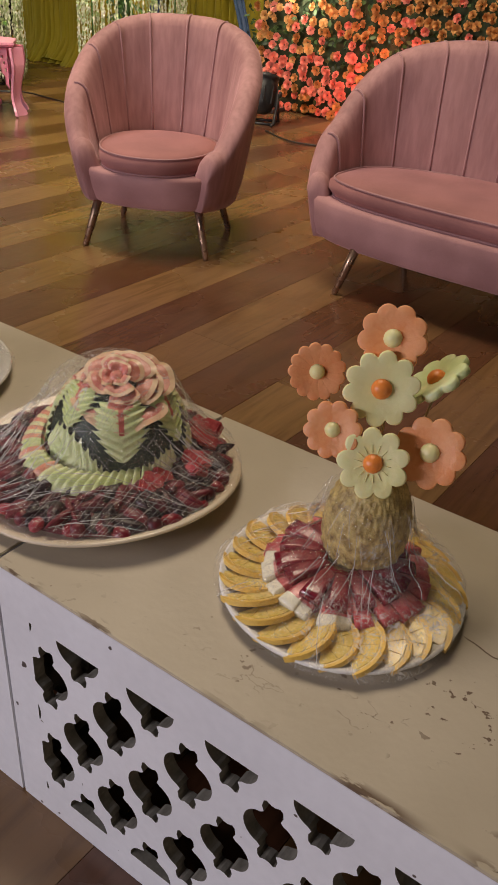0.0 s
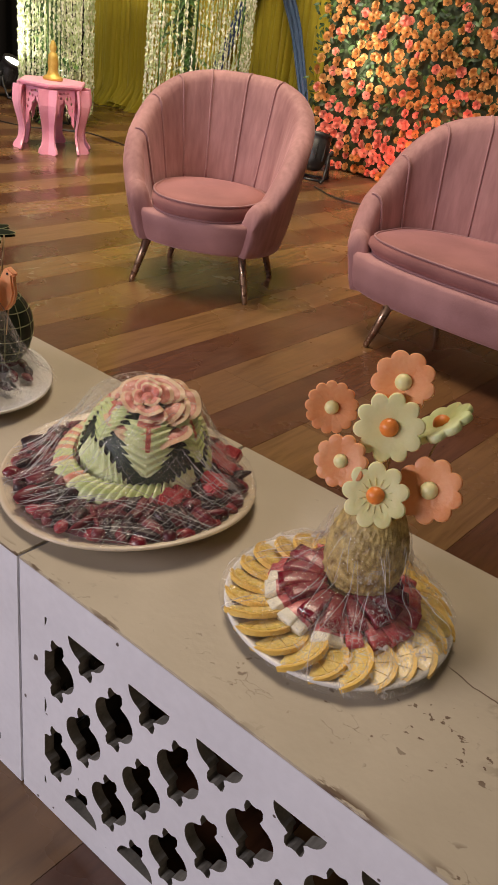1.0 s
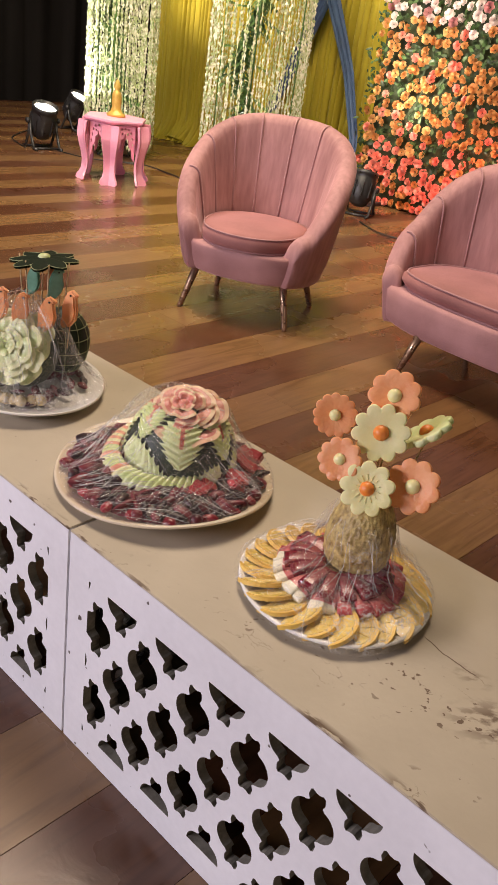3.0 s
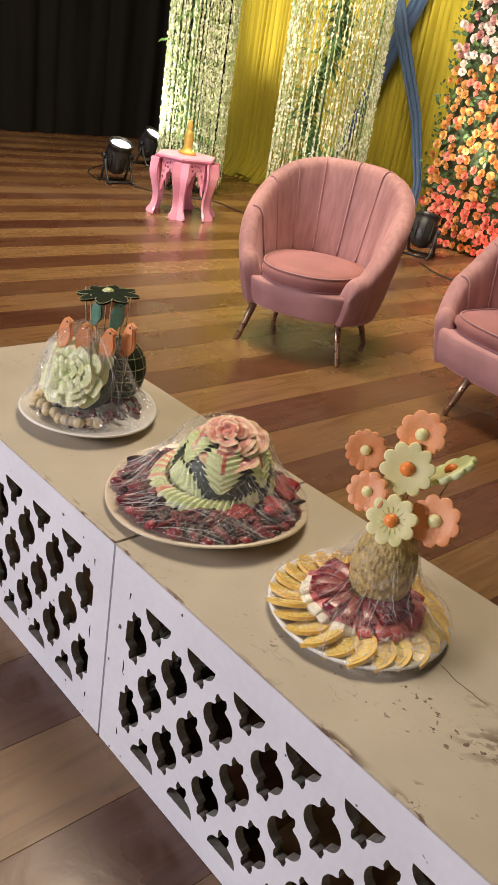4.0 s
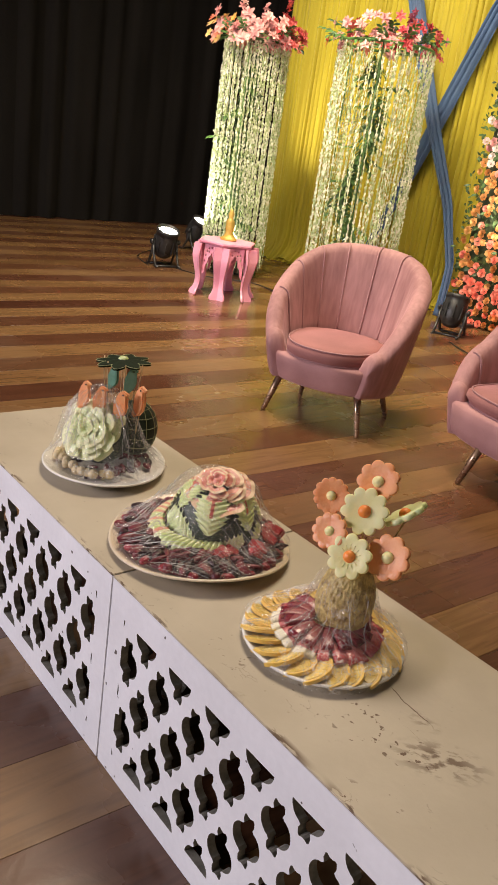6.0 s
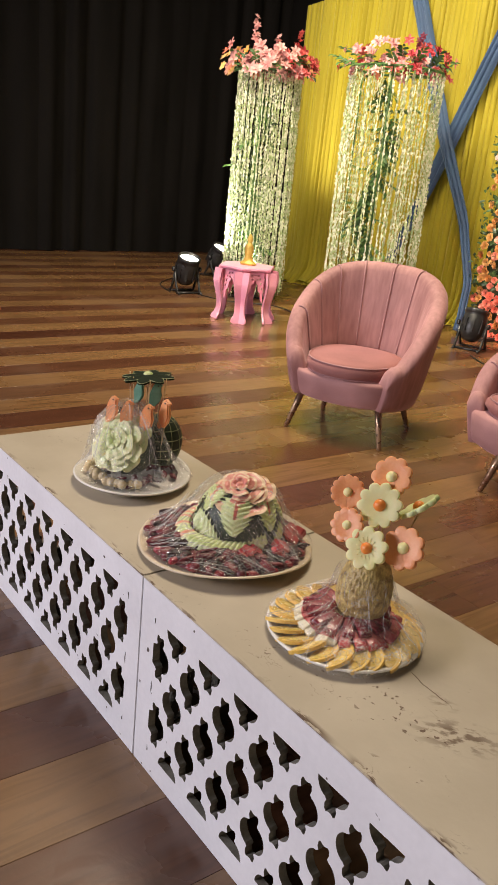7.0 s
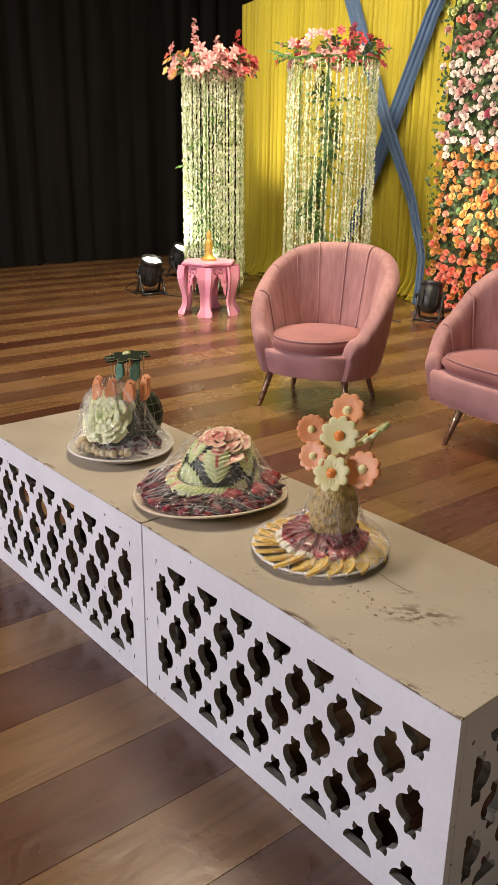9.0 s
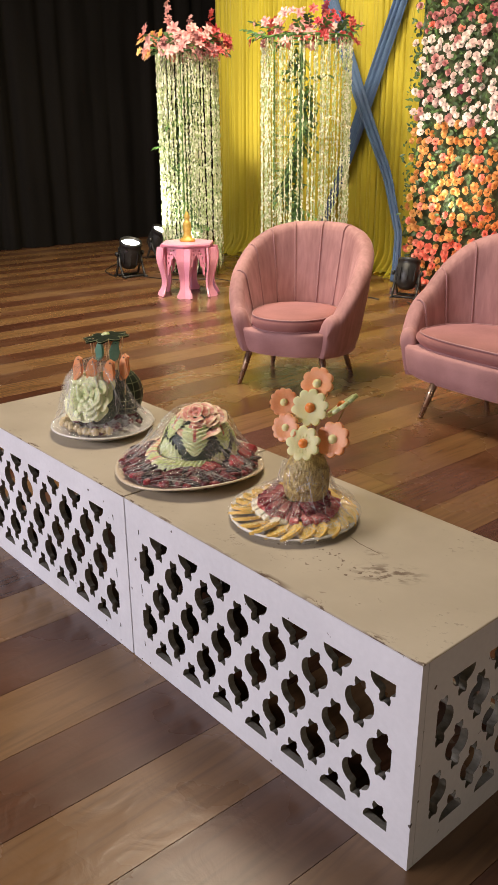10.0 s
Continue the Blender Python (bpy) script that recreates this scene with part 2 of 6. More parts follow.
def film_material(name, gathered):
    """Cling film: clear, with wrinkled gloss; stretched across, or gathered towards its middle."""
    m = bpy.data.materials.new(name)
    m.use_nodes = True
    n, l = m.node_tree.nodes, m.node_tree.links
    n.remove(n["Principled BSDF"])
    tr, gl, mx = n.new("ShaderNodeBsdfTransparent"), n.new("ShaderNodeBsdfGlossy"), n.new("ShaderNodeMixShader")
    gl.inputs["Roughness"].default_value = 0.07
    tc = n.new("ShaderNodeTexCoord")
    t = n.new("ShaderNodeTexNoise")
    t.inputs["Scale"].default_value, t.inputs["Detail"].default_value, t.inputs["Distortion"].default_value = 62, 3, 1.6
    l.new(tc.outputs["Object"], t.inputs[0])
    vo = n.new("ShaderNodeTexVoronoi")
    vo.inputs["Scale"].default_value = 95
    warp = n.new("ShaderNodeVectorMath")
    warp.operation = "MULTIPLY_ADD"
    l.new(t.outputs["Color"], warp.inputs[0])
    warp.inputs[1].default_value = (0.05, 0.05, 0.05)
    l.new(tc.outputs["Object"], warp.inputs[2]), l.new(warp.outputs[0], vo.inputs["Vector"])
    hsum = n.new("ShaderNodeMath")
    hsum.operation = "MULTIPLY_ADD"
    hsum.inputs[1].default_value = 0.45
    l.new(vo.outputs["Distance"], hsum.inputs[0]), l.new(t.outputs[0], hsum.inputs[2])
    bp = n.new("ShaderNodeBump")
    bp.inputs["Strength"].default_value, bp.inputs["Distance"].default_value = 1.0, 0.0095
    l.new(hsum.outputs[0], bp.inputs["Height"])
    mx.inputs[0].default_value = 0.11
    l.new(tr.outputs[0], mx.inputs[1]), l.new(gl.outputs[0], mx.inputs[2])
    # stretch lines and crinkles whiten the film; their white also paints in its glints
    grad, sep, comb = n.new("ShaderNodeTexGradient"), n.new("ShaderNodeSeparateXYZ"), n.new("ShaderNodeCombineXYZ")
    grad.gradient_type = "RADIAL"
    l.new(warp.outputs[0], grad.inputs[0]), l.new(warp.outputs[0], sep.inputs[0])
    l.new(grad.outputs[1], comb.inputs[0]), l.new(sep.outputs[2], comb.inputs[1]), l.new(sep.outputs[0], comb.inputs[2])
    around = comb.outputs[0]
    def lines(scale, stretch, turn, wide, detail=3.0):
        mp = n.new("ShaderNodeMapping")
        mp.inputs["Scale"].default_value, mp.inputs["Rotation"].default_value = stretch, (0, 0, radians(turn))
        l.new(around if gathered else tc.outputs["Object"], mp.inputs[0])
        t2 = n.new("ShaderNodeTexNoise")
        t2.inputs["Scale"].default_value, t2.inputs["Detail"].default_value, t2.inputs["Distortion"].default_value = scale, detail, 0.0
        l.new(mp.outputs[0], t2.inputs[0])
        c1, c2, c3 = n.new("ShaderNodeMath"), n.new("ShaderNodeMath"), n.new("ShaderNodeMapRange")
        c1.operation, c2.operation = "SUBTRACT", "ABSOLUTE"
        c1.inputs[1].default_value = 0.5
        c3.inputs[1].default_value, c3.inputs[2].default_value, c3.inputs[3].default_value, c3.inputs[4].default_value = wide, wide * 0.2, 0.0, 1.0
        l.new(t2.outputs[0], c1.inputs[0]), l.new(c1.outputs[0], c2.inputs[0]), l.new(c2.outputs[0], c3.inputs[0])
        return c3.outputs[0]
    tot = None
    across = ((36, (1.6, 0.05, 0.02), 0, 0.008, 0.0), (29, (1.7, 0.09, 0.02), 0, 0.007, 0.0), (30, (0.10, 1.4, 0.02), 0, 0.004, 0.0))
    inward = ((30, (1.5, 0.5, 0.4), 0, 0.022, 0.0), (52, (1.3, 0.3, 0.3), 0, 0.024, 1.0), (30, (0.5, 1.8, 0.6), 0, 0.010, 0.0))
    for args in (inward if gathered else across):
        v_ = lines(*args)
        if tot is None:
            tot = v_
        else:
            mxm = n.new("ShaderNodeMath")
            mxm.operation = "MAXIMUM"
            l.new(tot, mxm.inputs[0]), l.new(v_, mxm.inputs[1])
            tot = mxm.outputs[0]
    crease = n.new("ShaderNodeBump")
    crease.inputs["Strength"].default_value, crease.inputs["Distance"].default_value = 1.0, 0.002
    l.new(tot, crease.inputs["Height"]), l.new(bp.outputs[0], crease.inputs["Normal"]), l.new(crease.outputs[0], gl.inputs["Normal"])
    where = n.new("ShaderNodeTexNoise")
    where.inputs["Scale"].default_value, where.inputs["Detail"].default_value = 13, 2
    l.new(tc.outputs["Object"], where.inputs[0])
    wr = n.new("ShaderNodeMapRange")
    wr.inputs[1].default_value, wr.inputs[2].default_value, wr.inputs[3].default_value, wr.inputs[4].default_value = (0.44 if gathered else 0.36), (0.62 if gathered else 0.54), 0.0, 0.62
    l.new(where.outputs[0], wr.inputs[0])
    hf = n.new("ShaderNodeMath")
    hf.operation = "MULTIPLY_ADD"
    l.new(tot, hf.inputs[0]), l.new(wr.outputs[0], hf.inputs[1])
    hf.inputs[2].default_value = 0.018
    # matt white along the lines, a painted glint that needs no lamp
    haze, hz = n.new("ShaderNodeBsdfTranslucent"), n.new("ShaderNodeMixShader")
    haze.inputs[0].default_value = (0.92, 0.91, 0.90, 1)
    dif, half = n.new("ShaderNodeBsdfDiffuse"), n.new("ShaderNodeMixShader")
    dif.inputs[0].default_value, half.inputs[0].default_value = (0.92, 0.91, 0.90, 1), 0.5
    l.new(hf.outputs[0], hz.inputs[0])
    l.new(haze.outputs[0], half.inputs[1]), l.new(dif.outputs[0], half.inputs[2])
    l.new(mx.outputs[0], hz.inputs[1]), l.new(half.outputs[0], hz.inputs[2])
    l.new(hz.outputs[0], n["Material Output"].inputs[0])
    return m


M = {
    "plank_light": plank_material("light_floor_boards", [(0.0, (0.165, 0.083, 0.035)), (0.35, (0.210, 0.111, 0.046)), (0.7, (0.185, 0.094, 0.039)), (1.0, (0.232, 0.128, 0.054))]),
    "plank_dark": plank_material("dark_floor_boards", [(0.0, (0.074, 0.026, 0.014)), (0.35, (0.122, 0.052, 0.025)), (0.7, (0.090, 0.034, 0.018)), (1.0, (0.145, 0.070, 0.033))]),
    "subfloor": surface("subfloor", (0.03, 0.02, 0.015), (0.05, 0.035, 0.025), 6, 0.8),
    "black": surface("black_curtain_cloth", (0.0060, 0.0053, 0.0050), (0.0135, 0.0120, 0.0112), 5, 0.85, 0.3, 300, stretch=(1, 1, 0.15)),
    "hall": surface("hall_paint", (0.05, 0.042, 0.035), (0.075, 0.062, 0.05), 2, 0.8, 0.1, 60),
    "ceiling": surface("dark_ceiling_paint", (0.03, 0.03, 0.03), (0.05, 0.05, 0.05), 2, 0.8, 0.1, 60),
    "yellow": surface("yellow_drape_cloth", (0.315, 0.250, 0.010), (0.42, 0.34, 0.018), 3, 0.75, 0.25, 400, stretch=(1, 1, 0.2), sheen=0.3, sheen_tint=(1, 0.9, 0.4), trans=0.12),
    "blue": surface("blue_drape_cloth", (0.022, 0.048, 0.115), (0.045, 0.092, 0.185), 5, 0.7, 0.25, 300, sheen=0.3, sheen_tint=(0.6, 0.8, 1.0)),
    "white": white_paint_material(),
    "cream": table_top_material(),
    "rawwood": surface("raw_cut_edge", (0.13, 0.118, 0.092), (0.29, 0.27, 0.22), 40, 0.8, 0.4, 150),
    # brown board darkened in its colour, so the shade behind the holes reads deep
    "inner": surface("shade_dark_inside_board", (0.050, 0.042, 0.030), (0.095, 0.080, 0.058), 12, 0.85, 0.3, 120),
    "velvet": surface("pink_velvet", (0.27, 0.118, 0.116), (0.54, 0.285, 0.276), 4.5, 0.72, 0.35, 350, sheen=0.5, sheen_tint=(1.0, 0.66, 0.70), rough_vary=0.08),
    "velvet_back": surface("pink_velvet_gathers", (0.25, 0.108, 0.106), (0.50, 0.260, 0.250), 7, 0.72, 0.7, 55, stretch=(1, 1, 0.14), sheen=0.5, sheen_tint=(1.0, 0.66, 0.70), rough_vary=0.08),
    # same velvet, darkened in colour for the shade on the seat cushions
    "velvet_seat": surface("pink_velvet_shaded_seat", (0.22, 0.080, 0.074), (0.40, 0.170, 0.158), 5, 0.75, 0.35, 350, sheen=0.35, sheen_tint=(1.0, 0.60, 0.60), rough_vary=0.08),
    "piping": surface("pink_velvet_piping", (0.30, 0.14, 0.145), (0.40, 0.20, 0.20), 8, 0.6, 0.3, 350, sheen=0.6, sheen_tint=(1.0, 0.75, 0.75)),
    "legmetal": surface("brushed_copper_leg", (0.30, 0.19, 0.13), (0.42, 0.28, 0.19), 30, 0.32, 0.05, 200, metal=0.85),
    "pinkpaint": surface("pink_paint", (0.80, 0.31, 0.46), (0.88, 0.41, 0.55), 8, 0.4, 0.15, 90),
    "gold": surface("gold_paint", (0.45, 0.30, 0.05), (0.62, 0.43, 0.11), 30, 0.4, 0.3, 120, metal=0.3),
    "lampblack": surface("black_lamp_metal", (0.012, 0.012, 0.013), (0.03, 0.03, 0.032), 25, 0.38, 0.15, 150),
    "lens": glow("lit_lamp_lens", (1.0, 0.98, 0.92), 9.0),
    "lensred": glow("lit_red_lamp_lens", (1.0, 0.25, 0.18), 5.0),
    "cable": surface("black_cable", (0.01, 0.01, 0.01), (0.02, 0.02, 0.02), 30, 0.5),
    "china": surface("white_china", (0.78, 0.76, 0.72), (0.84, 0.82, 0.78), 8, 0.18, 0.02, 60, coat=0.4),
    "creamplate": surface("cream_melamine", (0.66, 0.55, 0.40), (0.74, 0.64, 0.48), 8, 0.25, 0.03, 60, coat=0.3),
    "film": film_material("stretched_cling_film", False),
    "film_fold": fold_material(),
    "film_gathered": film_material("gathered_cling_film", True),
    "orange": surface("carved_papaya", (0.82, 0.30, 0.11), (0.90, 0.43, 0.20), 25, 0.42, 0.25, 220, sub=0.15),
    "carrot": surface("carrot", (0.85, 0.24, 0.04), (0.92, 0.32, 0.07), 30, 0.4, 0.25, 220, sub=0.15),
    "palemelon": surface("pale_yellow_melon", (0.82, 0.76, 0.34), (0.89, 0.84, 0.46), 22, 0.42, 0.2, 200, sub=0.15),
    "greenmelon": surface("pale_green_melon", (0.50, 0.60, 0.22), (0.76, 0.80, 0.46), 14, 0.4, 0.1, 90, sub=0.12, coat=0.2),
    "palebloom": surface("pale_melon_edge", (0.68, 0.68, 0.33), (0.80, 0.79, 0.47), 22, 0.42, 0.2, 200, sub=0.12),
    "rind": surface("dark_green_rind", (0.006, 0.013, 0.006), (0.016, 0.034, 0.013), 18, 0.5, 0.15, 160),
    "stick": surface("bamboo_stick", (0.48, 0.34, 0.18), (0.6, 0.45, 0.26), 30, 0.6),
    "pineapple": surface("peeled_pineapple", (0.17, 0.095, 0.02), (0.74, 0.57, 0.22), 75, 0.45, 0.9, 220, sub=0.1),
    "orangeflesh": surface("orange_flesh", (0.78, 0.52, 0.11), (0.87, 0.66, 0.24), 60, 0.25, 0.2, 180, sub=0.2, coat=0.3),
    "orangepeel": surface("orange_peel", (0.72, 0.44, 0.08), (0.82, 0.56, 0.14), 60, 0.4, 0.4, 300),
    "pith": surface("orange_pith", (0.80, 0.58, 0.22), (0.86, 0.68, 0.33), 40, 0.5),
    "watermelon": surface("watermelon_flesh", (0.34, 0.030, 0.045), (0.66, 0.16, 0.16), 40, 0.25, 0.4, 150, sub=0.15, coat=0.4),
    "whitefruit": surface("white_melon_rind_end", (0.72, 0.68, 0.50), (0.82, 0.78, 0.62), 30, 0.4, 0.2, 150, coat=0.2),
    "darkfruit": surface("dark_plum_skin", (0.016, 0.003, 0.006), (0.150, 0.014, 0.024), 40, 0.46, 0.2, 120, vary=0.7),
    "redfruit": surface("red_strawberry", (0.16, 0.006, 0.016), (0.36, 0.018, 0.036), 30, 0.35, 0.4, 150, coat=0.4, vary=0.3),
    "rosepink": surface("carved_melon_rose", (0.70, 0.22, 0.16), (0.80, 0.58, 0.36), 14, 0.4, 0.3, 150, sub=0.15),
    "rosered": surface("carved_rose_flesh", (0.62, 0.15, 0.12), (0.80, 0.42, 0.32), 22, 0.4, 0.25, 150, sub=0.15),
    "rosecream": surface("carved_rose_rim", (0.76, 0.46, 0.28), (0.84, 0.66, 0.44), 22, 0.4, 0.2, 150, sub=0.15),
    "veinred": surface("carved_leaf_vein", (0.46, 0.07, 0.06), (0.66, 0.24, 0.16), 22, 0.4, 0.2, 150, sub=0.1),
    "netline": surface("carved_net_line", (0.26, 0.30, 0.14), (0.42, 0.44, 0.24), 40, 0.5),
    "wine": surface("dark_watermelon_flesh", (0.10, 0.004, 0.014), (0.30, 0.022, 0.035), 40, 0.25, 0.4, 150, coat=0.4),
    "rindpetal": surface("dark_rind_petal", (0.006, 0.012, 0.006), (0.018, 0.030, 0.012), 30, 0.75, 0.15, 160),
    "lychee": surface("pale_lychee", (0.50, 0.38, 0.20), (0.68, 0.55, 0.34), 40, 0.5, 0.5, 160),
    "aqua": surface("painted_green_bird", (0.10, 0.26, 0.18), (0.16, 0.36, 0.26), 30, 0.45),
    "seed": surface("black_seed", (0.01, 0.01, 0.01), (0.02, 0.02, 0.02), 30, 0.3),
    "strand": surface("shimmering_petal", (0.48, 0.57, 0.28), (0.95, 0.94, 0.80), 70, 0.4, 0.1, 80, island=0.7, trans=0.3),
    "leaf": surface("green_leaf", (0.03, 0.085, 0.02), (0.09, 0.20, 0.045), 20, 0.5, 0.2, 120, vary=0.5),
    "leafi": surface("green_leaves", (0.015, 0.035, 0.010), (0.065, 0.13, 0.035), 20, 0.5, 0.2, 120, island=0.7, trans=0.15),
    "petal_white": surface("white_rose_petal", (0.74, 0.58, 0.56), (0.88, 0.80, 0.76), 30, 0.6, 0.1, 120, vary=0.4, trans=0.15),
    "petal_blush": surface("blush_rose_petal", (0.54, 0.22, 0.23), (0.72, 0.41, 0.39), 30, 0.6, 0.1, 120, vary=0.4, trans=0.15),
    "petal_magenta": surface("magenta_rose_petal", (0.30, 0.05, 0.10), (0.48, 0.10, 0.17), 30, 0.6, 0.1, 120, vary=0.4, trans=0.15),
    "petal_orange": surface("orange_rose_petal", (0.58, 0.25, 0.07), (0.80, 0.50, 0.20), 30, 0.6, 0.1, 120, vary=0.5, trans=0.15),
    "petal_coral": surface("coral_rose_petal", (0.82, 0.24, 0.17), (0.92, 0.42, 0.33), 30, 0.6, 0.1, 120, vary=0.4, trans=0.15),
    "petal_lime": surface("pale_lime_rose_petal", (0.42, 0.48, 0.16), (0.66, 0.68, 0.34), 30, 0.6, 0.1, 120, vary=0.4, trans=0.15),
    "petal_red": surface("red_lily_petal", (0.42, 0.03, 0.05), (0.66, 0.13, 0.13), 30, 0.6, 0.1, 120, vary=0.5, trans=0.15),
    "petal_peach": surface("peach_lily_petal", (0.85, 0.45, 0.12), (0.92, 0.60, 0.25), 30, 0.6, 0.1, 120, vary=0.4, trans=0.15),
    "backing": surface("dark_hedge_backing", (0.02, 0.035, 0.012), (0.06, 0.075, 0.03), 18, 0.85, 0.6, 60),
}
M["rindpetal"].node_tree.nodes["Principled BSDF"].inputs["Specular IOR Level"].default_value = 0.15
M["black"].node_tree.nodes["Principled BSDF"].inputs["Specular IOR Level"].default_value = 0.08


# ---------------------------------------------------------------- building helpers
def mesh_from(name, verts, faces, materials, smooth=True, index=None):
    me = bpy.data.meshes.new(name)
    me.from_pydata([tuple(v) for v in verts], [], faces)
    for m in (materials if isinstance(materials, (list, tuple)) else [materials]):
        me.materials.append(m)
    me.polygons.foreach_set("use_smooth", [smooth] * len(me.polygons))
    if index:
        me.polygons.foreach_set("material_index", index)
    me.update()
    return me


def part(name, me, parent, label="", m=None):
    ob = new(name, me)
    ob.parent = parent
    if m is not None:
        ob.matrix_basis = m
    return tagged(ob, label) if label else ob


def thing(name, label, category, m=None, group="", kind="", me=None):
    ob = new(name, me)
    if m is not None:
        ob.matrix_basis = m
    return tagged(ob, label, category, group, kind)


def sheet(nu, nv, f, close_u=False, close_v=False):
    """Vertices and quads of a grid; f(u, v) with u, v in 0..1."""
    verts = [f(i / (nu if close_u else nu - 1), j / (nv if close_v else nv - 1)) for i in range(nu) for j in range(nv)]
    faces = []
    for i in range(nu if close_u else nu - 1):
        for j in range(nv if close_v else nv - 1):
            a, b = i, (i + 1) % nu
            c, d = j, (j + 1) % nv
            faces.append((a * nv + c, b * nv + c, b * nv + d, a * nv + d))
    return verts, faces


def lathe(profile, n=32):
    """A solid of revolution about z from (r, z) pairs."""
    return sheet(n, len(profile), lambda u, v: (lambda rz: (rz[0] * math.cos(2 * math.pi * u), rz[0] * math.sin(2 * math.pi * u), rz[1]))(profile[round(v * (len(profile) - 1))]), close_u=True)


def tube(points, radius, n=8, cap=True):
    """A round tube along points; radius may be a list."""
    pts = [Vector(p) for p in points]
    rs = radius if isinstance(radius, (list, tuple)) else [radius] * len(pts)
    verts, faces = [], []
    side = None
    for k, p in enumerate(pts):
        t = (pts[min(k + 1, len(pts) - 1)] - pts[max(k - 1, 0)]).normalized()
        if side is None:
            side = t.cross(Vector((0, 0, 1)) if abs(t.z) < 0.9 else Vector((1, 0, 0))).normalized()
        side = (side - t * side.dot(t)).normalized()
        up = t.cross(side)
        for q in range(n):
            a = 2 * math.pi * q / n
            verts.append(p + (side * math.cos(a) + up * math.sin(a)) * rs[k])
    for k in range(len(pts) - 1):
        for q in range(n):
            faces.append((k * n + q, k * n + (q + 1) % n, (k + 1) * n + (q + 1) % n, (k + 1) * n + q))
    if cap:
        faces.append(tuple(range(n - 1, -1, -1)))
        faces.append(tuple((len(pts) - 1) * n + q for q in range(n)))
    return verts, faces


def merge(*pieces):
    verts, faces = [], []
    for v, f in pieces:
        k = len(verts)
        verts += [Vector(p) for p in v]
        faces += [tuple(i + k for i in q) for q in f]
    return verts, faces


def moved(piece, m):
    return [m @ Vector(p) for p in piece[0]], piece[1]


def box_mesh(name, size, material, bevel=0.003, segments=2):
    bm = bmesh.new()
    bmesh.ops.create_cube(bm, size=1)
    bmesh.ops.scale(bm, vec=size, verts=bm.verts)
    if bevel:
        bmesh.ops.bevel(bm, geom=bm.edges[:], offset=bevel, segments=segments, affect="EDGES")
    me = bpy.data.meshes.new(name)
    bm.to_mesh(me)
    bm.free()
    me.materials.append(material)
    return me


def facing(place, normal, spin=0.0):
    """A pose at place whose z looks along normal."""
    return Matrix.Translation(place) @ Vector(normal).to_track_quat("Z", "Y").to_matrix().to_4x4() @ pose(0, 0, 0, 0, 0, spin)


def prism(name, outer, holes, depth, materials, rim=True):
    """A flat board with holes: outlines in x, y; thickness along z from 0 to depth. Cut edges take the second material."""
    cu = bpy.data.curves.new(name, "CURVE")
    cu.dimensions, cu.fill_mode, cu.extrude = "2D", "BOTH", depth / 2
    for ring in [outer, *holes]:
        s = cu.splines.new("POLY")
        s.points.add(len(ring) - 1)
        for q, (x, y) in zip(s.points, ring):
            q.co = (x, y, 0, 1)
        s.use_cyclic_u = True
    ob = bpy.data.objects.new(name, cu)
    scene.collection.objects.link(ob)
    me = bpy.data.meshes.new_from_object(ob.evaluated_get(bpy.context.evaluated_depsgraph_get()))
    bpy.data.objects.remove(ob)
    bpy.data.curves.remove(cu)
    me.transform(Matrix.Translation((0, 0, depth / 2)))
    bm = bmesh.new()
    bm.from_mesh(me)
    bmesh.ops.remove_doubles(bm, verts=bm.verts, dist=1e-5)
    bm.to_mesh(me)
    bm.free()
    me.materials.clear()
    for m in materials:
        me.materials.append(m)
    xs, ys = [p[0] for p in outer], [p[1] for p in outer]
    lo, hi = (min(xs) + 1e-4, min(ys) + 1e-4), (max(xs) - 1e-4, max(ys) - 1e-4)
    for p in me.polygons:
        inside = all(lo[0] < me.vertices[i].co.x < hi[0] and lo[1] < me.vertices[i].co.y < hi[1] for i in p.vertices)
        p.material_index = 1 if len(materials) > 1 and rim and abs(p.normal.z) < 0.5 and inside else 0
        # inward faces take the third material, the one with shade in its colour
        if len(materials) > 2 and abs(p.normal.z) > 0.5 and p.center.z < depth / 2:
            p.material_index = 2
        p.use_smooth = False
    return me


def clip_ring(ring, x0, x1, y0, y1):
    """The ring cut to a rectangle."""
    for axis, limit, keep in ((0, x0, 1), (0, x1, -1), (1, y0, 1), (1, y1, -1)):
        out = []
        for k, p in enumerate(ring):
            q = ring[k - 1]
            pin, qin = (p[axis] - limit) * keep >= 0, (q[axis] - limit) * keep >= 0
            if pin != qin:
                s = (limit - q[axis]) / (p[axis] - q[axis])
                out.append((q[0] + s * (p[0] - q[0]), q[1] + s * (p[1] - q[1])))
            if pin:
                out.append(p)
        ring = out
        if len(ring) < 3:
            return None
    xs, ys = [p[0] for p in ring], [p[1] for p in ring]
    return ring if max(xs) - min(xs) > 0.0015 and max(ys) - min(ys) > 0.006 else None


# ---------------------------------------------------------------- the hall
def floor_slab():
    ob = thing("floor", "brown wood-look board floor with a worn glossy finish", "floor", kind="structure",
               me=mesh_from("floor", [(-9.2, -6, -0.021), (5.2, -6, -0.021), (5.2, 7.2, -0.021), (-9.2, 7.2, -0.021), (-9.2, -6, -0.15), (5.2, -6, -0.15), (5.2, 7.2, -0.15), (-9.2, 7.2, -0.15)],
                            [(0, 1, 2, 3), (7, 6, 5, 4), (0, 4, 5, 1), (1, 5, 6, 2), (2, 6, 7, 3), (3, 7, 4, 0)], M["subfloor"], False))
    return ob


